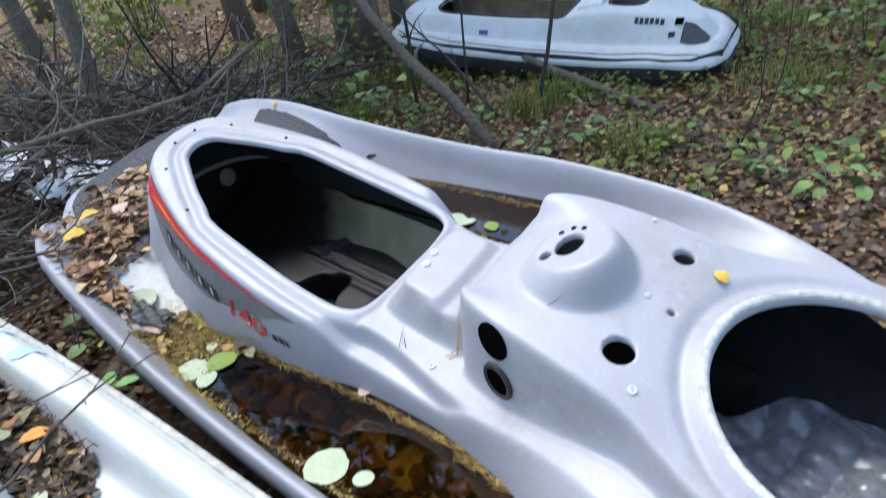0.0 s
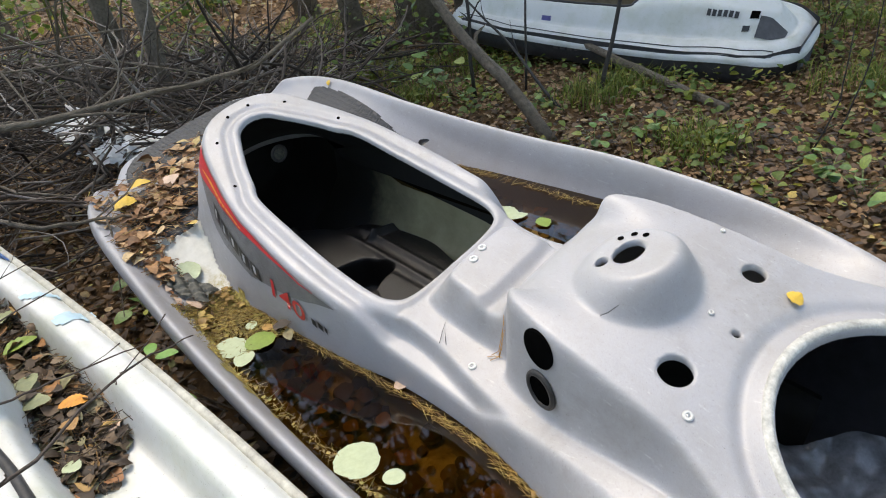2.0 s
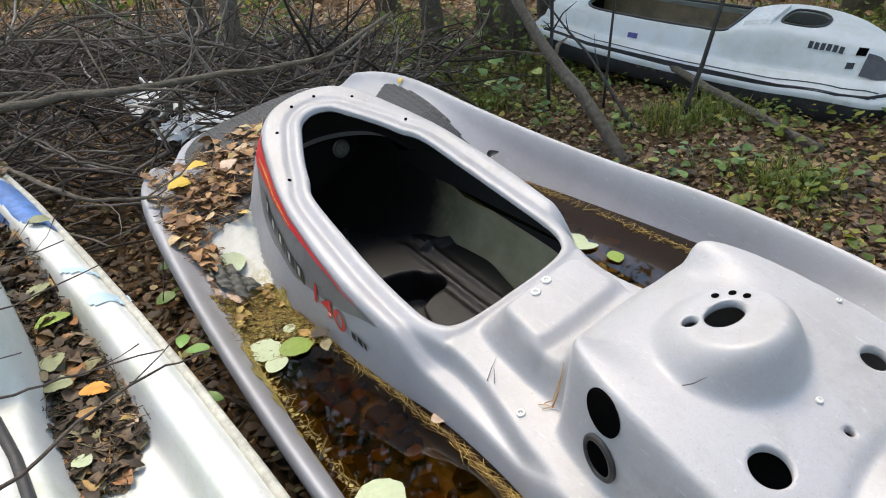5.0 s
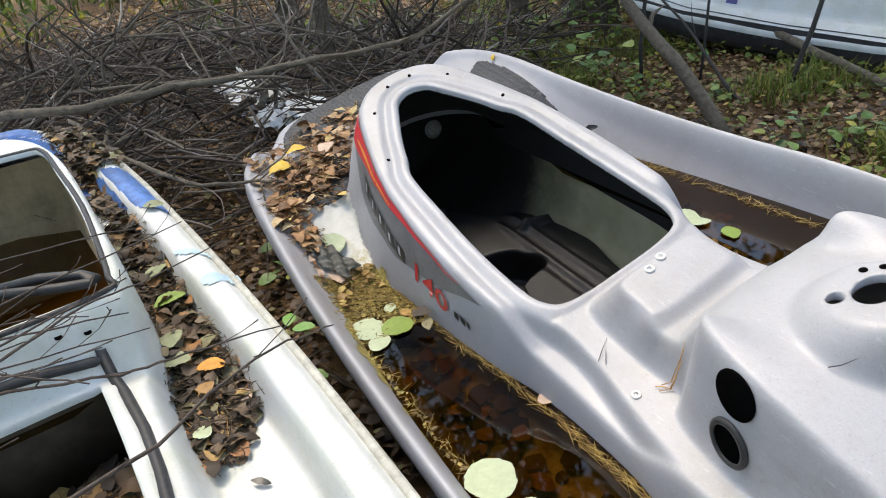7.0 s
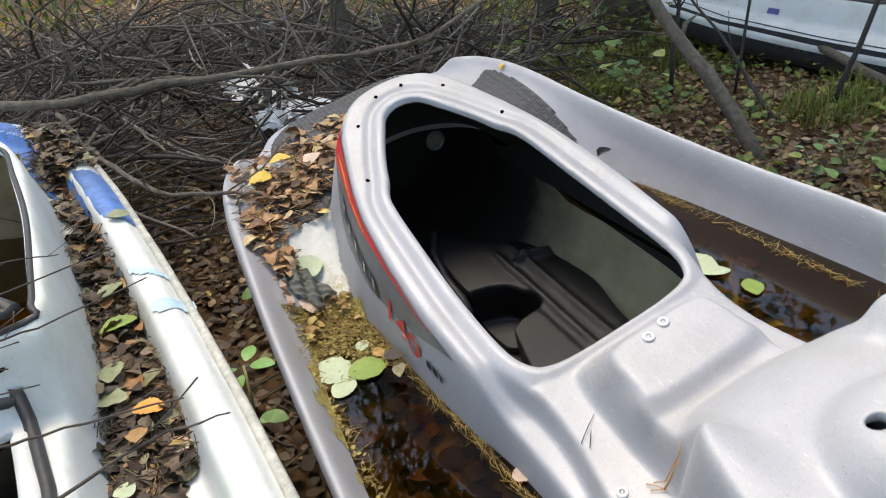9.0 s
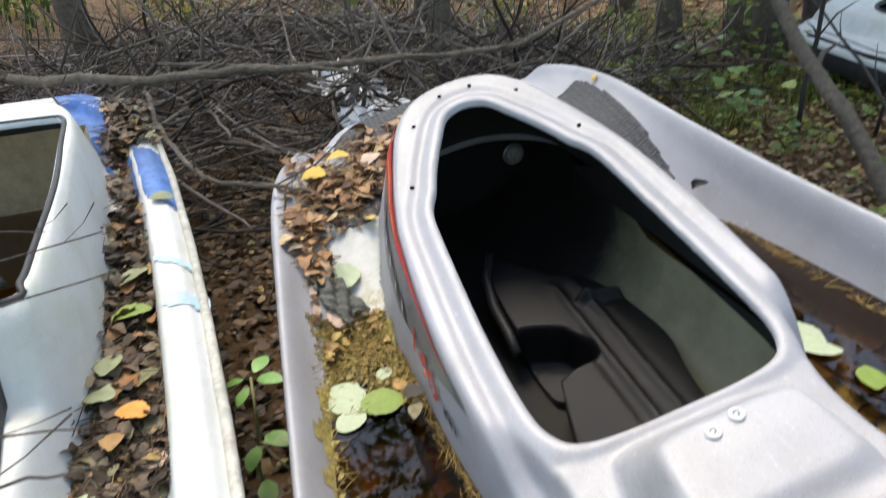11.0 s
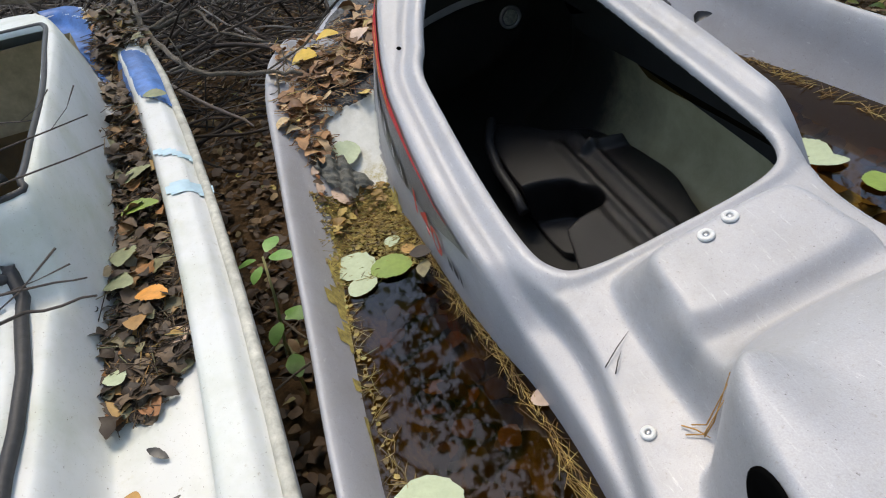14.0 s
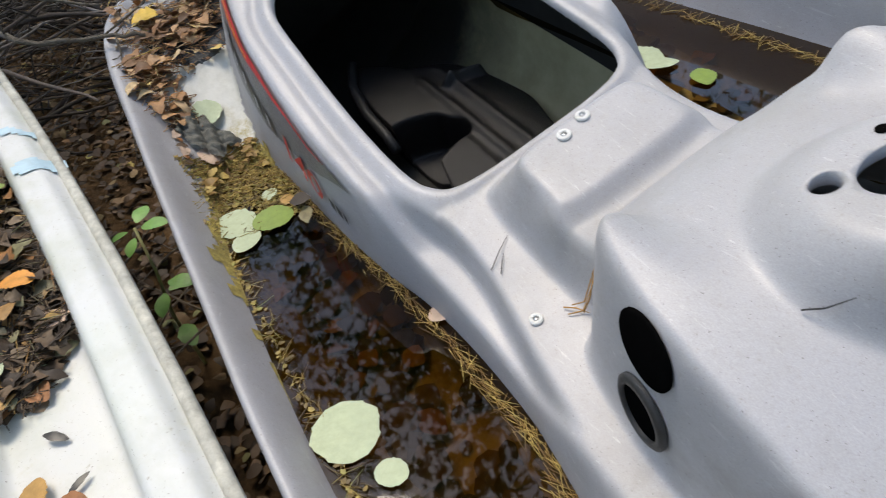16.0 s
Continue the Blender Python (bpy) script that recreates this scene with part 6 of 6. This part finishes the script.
# ---- stains, sunken leaves and needles in the footwells ----
def stain(name, pts, label, lift=0.003, material=None):
    loop = loop_of(pts, False, 6)
    lo, hi = loop.min(0), loop.max(0)
    cell = 0.008
    gx, gy = np.arange(lo[0], hi[0] + cell, cell), np.arange(lo[1], hi[1] + cell, cell)
    X, Y = np.meshgrid(gx, gy, indexing="ij")
    d = signed(loop, X, Y) + 0.012 * np.sin(31 * X + 9 * Y) * np.sin(23 * Y - 17 * X)
    Z = np.array([[sheet_z(ski_height, a, b) for b in gy] for a in gx]) + lift
    nx, ny = X.shape
    idx = np.arange(nx * ny).reshape(nx, ny)
    keep = (d[:-1, :-1] + d[1:, 1:] + d[1:, :-1] + d[:-1, 1:]) < 0
    quads = np.stack([idx[:-1, :-1], idx[1:, :-1], idx[1:, 1:], idx[:-1, 1:]], -1)[keep]
    used = np.unique(quads)
    remap = np.full(nx * ny, 0)
    remap[used] = np.arange(len(used))
    part_mesh(name, np.stack([X.ravel(), Y.ravel(), Z.ravel()], 1)[used], remap[quads].tolist(), material or FLOOR_DIRT, ski, label)


def floor_dirt():
    n = Nodes("dirty footwell gelcoat")
    col = n.ramp(n.noise(9, 7, 0.7), [(0.3, (0.44, 0.44, 0.40)), (0.6, (0.60, 0.595, 0.55))])
    alga = n.ramp(n.noise(16, 6, 0.75), [(0.45, 0.0), (0.62, 1.0)])
    sep = n.add("ShaderNodeSeparateXYZ")
    n.join(n.place, sep.inputs[0])
    wet = n.add("ShaderNodeMapRange")
    wet.inputs["From Min"].default_value, wet.inputs["From Max"].default_value = -0.17, -0.215
    n.join(sep.outputs["Z"], wet.inputs["Value"])
    band = n.add("ShaderNodeMath")
    band.operation = "MULTIPLY"
    n.join(alga, band.inputs[0])
    n.join(wet.outputs[0], band.inputs[1])
    col = n.mix(band.outputs[0], col, (0.30, 0.24, 0.06))
    n.set(col, 0.6)
    return n.bump(n.noise(60, 6), 0.3, 0.004).mat


FLOOR_DIRT = floor_dirt()
stain("floor_dirt", [(-1.10, -0.32), (-1.12, -0.52), (-0.8, -0.555), (-0.4, -0.58), (0.2, -0.585), (0.5, -0.58), (0.62, -0.56), (0.66, -0.52), (0.64, -0.46), (0.55, -0.40), (0.4, -0.365), (0.2, -0.355), (-0.2, -0.38), (-0.6, -0.405), (-0.85, -0.39)], "dirty algae-stained footwell floor")
stain("floor_dirt", [(-0.62, 0.49), (-0.4, 0.53), (0.1, 0.54), (0.4, 0.52), (0.35, 0.37), (0.0, 0.37), (-0.4, 0.40), (-0.6, 0.42)], "dirty algae-stained footwell floor")
ALGAE = plain("yellow green algae", (0.42, 0.33, 0.09), 0.7, 0, 0.7, 70, 0.8, 0.006)
stain("algae_rim", [(0.62, -0.59), (0.70, -0.60), (0.76, -0.56), (0.78, -0.50), (0.75, -0.45), (0.66, -0.40), (0.58, -0.385), (0.62, -0.43), (0.66, -0.48), (0.655, -0.53)], "yellow algae rim", 0.004, ALGAE)
SCUM = plain("dark dried scum", (0.27, 0.26, 0.225), 0.7, 0, 0.4, 50)
for x, y, r in ((0.80, -0.465, 0.030), (0.865, -0.43, 0.036), (0.83, -0.495, 0.014), (0.905, -0.445, 0.014)):
    stain("scum_spot", [(x - r, y), (x - r * 0.3, y + r * 0.7), (x + r * 0.8, y + r * 0.5), (x + r, y - r * 0.2), (x, y - r * 0.7)], "dark dried scum spot", 0.002, SCUM)
stain("algae_slope", [(-0.58, -0.60), (-0.2, -0.625), (0.2, -0.63), (0.55, -0.615), (0.60, -0.57), (0.3, -0.565), (-0.1, -0.555), (-0.5, -0.53)], "olive algae on the sunken side of the footwell", 0.005, ALGAE)
stain("algae_band", [(-0.76, -0.40), (-0.79, -0.48), (-0.77, -0.56), (-0.72, -0.585), (-0.60, -0.59), (-0.50, -0.57), (-0.56, -0.50), (-0.50, -0.44), (-0.58, -0.405), (-0.68, -0.395)], "golden algae growing on the shallow footwell floor", 0.005, ALGAE)


def sunken_leaves():
    rr = random.Random(161)
    heap = Heap()
    shapes = [leaf_shape(rr, 1.0, rr.uniform(0.6, 0.95), rr.uniform(0.03, 0.2), 0.15, 4) for _ in range(10)]
    for _ in range(330):
        x, y = rr.uniform(-0.56, 0.68), -rr.uniform(0.37, 0.57)
        if rr.random() < 0.3:
            x, y = rr.uniform(-0.5, 0.3), rr.uniform(0.38, 0.53)
        p, n = deck_point(x, y, rr.uniform(0.006, 0.03))
        m = SKI @ (Matrix.Translation(p) @ Euler((rr.gauss(0, 0.12), rr.gauss(0, 0.12), rr.uniform(0, 6.28))).to_matrix().to_4x4()) @ Matrix.Scale(rr.uniform(0.03, 0.075), 4)
        heap.put(*rr.choice(shapes), m)
    return heap


h = sunken_leaves()
tagged(part_mesh("sunken_leaves", h.verts, h.faces, LEAF_DARK), "brown leaves sunk in the rainwater of the footwell", "leaf litter", kind="stuff")


def needles():
    """Yellow pine needles stranded along the water's edge."""
    rr = random.Random(171)
    heap = Heap()
    nrm = SKI.to_3x3().transposed() @ Vector((0, 0, 1))
    for k in range(950):
        pick = rr.random()
        if pick < 0.5:
            x = rr.uniform(-0.65, 0.62)
            y, level = -float(np.interp(x, [-0.7, -0.3, -0.07, 0.14, 0.43, 0.62], [0.398, 0.376, 0.348, 0.336, 0.334, 0.37])) - abs(rr.gauss(0, 0.012)), 0.434
        elif pick < 0.78:
            x, y, level = rr.uniform(-0.80, -0.60), -rr.uniform(0.41, 0.58), 0.436
        elif pick < 0.82:
            x, y, level = rr.uniform(-0.6, 0.3), -rr.uniform(0.585, 0.612), 0.434
        else:
            x, y, level = rr.uniform(-0.6, 0.3), rr.uniform(0.548, 0.572), 0.653
        z = (level - SKI.translation.z - nrm.x * x - nrm.y * y) / nrm.z
        z = max(z, sheet_z(ski_height, x, y) + 0.003)
        p = SKI @ Vector((x, y, z))
        a = rr.uniform(0, 6.28) if pick > 0.5 else math.atan2(-0.591, 0.8) + rr.gauss(0, 0.5)
        w = Vector((math.cos(a), math.sin(a), rr.gauss(0, 0.08))) * rr.uniform(0.012, 0.032)
        side = Vector((rr.gauss(0, 0.3), rr.gauss(0, 0.3), 0.2)) * w.length
        heap.put(*tube([p - w, p + side * 0.2, p + w], [0.0006, 0.0007, 0.0004], 4))
    return heap


NEEDLE = varied("yellow pine needles", [(0.0, (0.12, 0.06, 0.018)), (0.5, (0.36, 0.21, 0.045)), (1.0, (0.55, 0.42, 0.12))], 0.6)
leaf_pile("leaf_pile", [(-0.70, -0.50, 0.10, 0.085, 0.012), (-0.74, -0.47, 0.07, 0.06, 0.01), (-0.62, -0.54, 0.08, 0.05, 0.008)], 260, 0.022, on_silver, "yellow needles and leaf bits gathered at the water's edge", 145, NEEDLE)


def algae_scum():
    """Golden flakes and needles floating where the rainwater is shallow, and along the gunwale."""
    rr = random.Random(175)
    heap = Heap()
    nrm = SKI.to_3x3().transposed() @ Vector((0, 0, 1))
    for k in range(2150):
        if k < 1900:
            x, y = -0.79 + 0.36 * rr.random() ** 1.5, -rr.uniform(0.40, 0.60)
        else:
            x = rr.uniform(-0.6, 0.62)
            y = -0.616 + abs(rr.gauss(0, 0.012))
        z = (0.4345 - SKI.translation.z - nrm.x * x - nrm.y * y) / nrm.z + rr.uniform(0, 0.002)
        z = max(z, sheet_z(ski_height, x, y) + 0.004)
        m = Matrix.Translation(SKI @ Vector((x, y, z))) @ Euler((rr.gauss(0, 0.1), rr.gauss(0, 0.1), rr.uniform(0, 6.28))).to_matrix().to_4x4()
        if rr.random() < 0.5:
            r = rr.uniform(0.003, 0.009)
            heap.put([(r, 0, 0), (r * 0.3, r * 0.6, 0), (-r * 0.8, r * 0.3, 0.001), (-r * 0.5, -r * 0.5, 0), (r * 0.4, -r * 0.6, 0.001)], [[0, 1, 2, 3, 4]], m)
        else:
            L = rr.uniform(0.010, 0.030)
            heap.put(*tube([m @ Vector((-L, 0, 0)), m @ Vector((0, L * 0.15, 0.001)), m @ Vector((L, 0, 0))], [0.0006, 0.0008, 0.0004], 4))
    return heap


SCUM_GOLD = varied("golden algae flakes", [(0.0, (0.10, 0.065, 0.015)), (0.4, (0.22, 0.145, 0.028)), (0.75, (0.38, 0.27, 0.05)), (1.0, (0.28, 0.28, 0.07))], 0.6)
h = algae_scum()
tagged(part_mesh("algae_scum", h.verts, h.faces, SCUM_GOLD), "golden algae flakes and needles floating on the shallow rainwater", "algae", kind="stuff")
h = needles()
tagged(part_mesh("pine_needles", h.verts, h.faces, NEEDLE), "yellow pine needles stranded along the water's edge", "needles", kind="stuff")


# ---- leafy saplings of the understorey ----
def leafy_sapling(seed, height, leaves, size):
    rr = random.Random(seed)
    base = empty("leafy_sapling", Matrix.Identity(4), "thin leafy understorey sapling with sparse green leaves", "sapling", "leafy saplings")
    heap, tips = Heap(), []
    for k in range(4):
        a = rr.uniform(0, 6.28)
        p, pts = Vector((rr.gauss(0, 0.04), rr.gauss(0, 0.04), -0.04)), []
        w = Vector((math.cos(a) * 0.25, math.sin(a) * 0.25, 1)).normalized()
        for i in range(7):
            pts.append(p.copy())
            p = p + w * height * rr.uniform(0.75, 1.0) / 6
            w = (w + Vector((rr.gauss(0, 0.12), rr.gauss(0, 0.12), 0))).normalized()
        part_mesh("stem", *tube(pts, [0.007 * (1 - 0.12 * i) for i in range(7)], 5), TWIG, base)
        tips += pts[2:]
    heap = Heap()
    for k in range(leaves):
        p = rr.choice(tips) + Vector((rr.gauss(0, 0.10), rr.gauss(0, 0.10), rr.gauss(0, 0.06)))
        v, f = leaf_shape(rr, size * rr.uniform(0.6, 1.3), 0.75, 0.15, 0.08, 4)
        heap.put(v, f, Matrix.Translation(p) @ Euler((rr.gauss(0, 0.45), rr.gauss(0.2, 0.45), rr.uniform(0, 6.28))).to_matrix().to_4x4())
    part_mesh("foliage", heap.verts, heap.faces, LEAF_GREEN, base)
    return base


saps = [leafy_sapling(181, 0.9, 70, 0.075), leafy_sapling(182, 1.3, 110, 0.085), leafy_sapling(183, 0.6, 60, 0.07)]
spots = [(-1.75, 6.6, 1), (-1.3, 7.3, 0), (-2.4, 7.6, 1), (-0.9, 7.1, 2), (-3.4, 7.0, 1), (-4.2, 8.0, 0), (2.9, 7.4, 1), (3.4, 6.0, 2), (2.2, 8.6, 0), (1.2, 8.8, 1), (0.2, 9.2, 1), (-0.9, 9.4, 0), (-2.6, 9.6, 1), (4.4, 7.8, 1), (5.0, 9.6, 1), (3.3, 10.4, 0), (-5.2, 9.2, 1), (-1.9, 11.0, 1), (1.8, 11.6, 1), (0.3, 7.9, 2), (3.0, 4.7, 2), (-1.6, 5.9, 2), (-3.3, 5.9, 0), (-4.9, 6.2, 1), (2.6, 6.6, 2)]
for n, (x, y, k) in enumerate(spots):
    m = pose(x, y, float(ground_z(np.array(x), np.array(y))), 0, 0, leaf_rng.uniform(0, 360))
    if n < 3:
        saps[n].matrix_world = m
    else:
        copy_thing(saps[k], m)


# ---- small debris on the silver deck ----
def deck_straw(x, y, a, L, r, material, label):
    p, n = deck_point(x, y, 0.004)
    w = Vector((math.cos(a), math.sin(a), 0)) * L / 2
    q = [deck_point(x - w.x, y - w.y, 0.004)[0], p + n * 0.004, deck_point(x + w.x, y + w.y, 0.003)[0]]
    o = Vector(SKI @ q[0])
    ob = new("straw", mesh_of("straw", *[t if k else [SKI @ v - o for v in t] for k, t in enumerate(tube(q, [r, r, r * 0.5], 5))], material))
    ob.matrix_world = Matrix.Translation(o)
    tagged(ob, label, "straw", "loose straws")


STRAW = plain("orange straw", (0.45, 0.24, 0.07), 0.7)
for x, y, a, L in ((0.335, -0.165, 0.9, 0.05), (0.34, -0.175, 1.1, 0.055), (0.33, -0.185, 0.6, 0.04), (0.345, -0.16, 1.4, 0.04)):
    deck_straw(x, y, a, L, 0.0011, STRAW, "orange pine straw lying on the silver deck")
for x, y, a, L in ((0.165, -0.205, 2.1, 0.07), (0.185, -0.215, 2.4, 0.04), (0.63, -0.12, 0.7, 0.035), (0.98, 0.36, 0.5, 0.04)):
    deck_straw(x, y, a, L, 0.0009, DECAL_BLACK, "dark dry straw lying on the silver deck")


# ---- low green ground cover ----
def ground_cover():
    rr = random.Random(191)
    heap = Heap()
    shapes = [leaf_shape(rr, 1.0, rr.uniform(0.6, 0.9), rr.uniform(0.05, 0.25), 0.1, 4) for _ in range(10)]
    for _ in range(300):
        cx, cy = rr.uniform(-3.5, 4.8), rr.uniform(3.6, 10.5)
        if cx < -1.3 and cy < 5.8:
            continue
        s = rr.uniform(0.08, 0.3)
        for _ in range(rr.randint(8, 30)):
            x, y = rr.gauss(cx, s), rr.gauss(cy, s)
            m = Matrix.Translation((x, y, float(ground_z(np.array(x), np.array(y))) + rr.uniform(0.03, 0.14))) @ Euler((rr.gauss(0, 0.35), rr.gauss(0, 0.35), rr.uniform(0, 6.28))).to_matrix().to_4x4() @ Matrix.Scale(rr.uniform(0.03, 0.075), 4)
            heap.put(*rr.choice(shapes), m)
    return heap


h = ground_cover()
tagged(part_mesh("ground_cover", h.verts, h.faces, LEAF_GREEN), "low green woodland ground cover among dry leaves", "plants", kind="stuff")
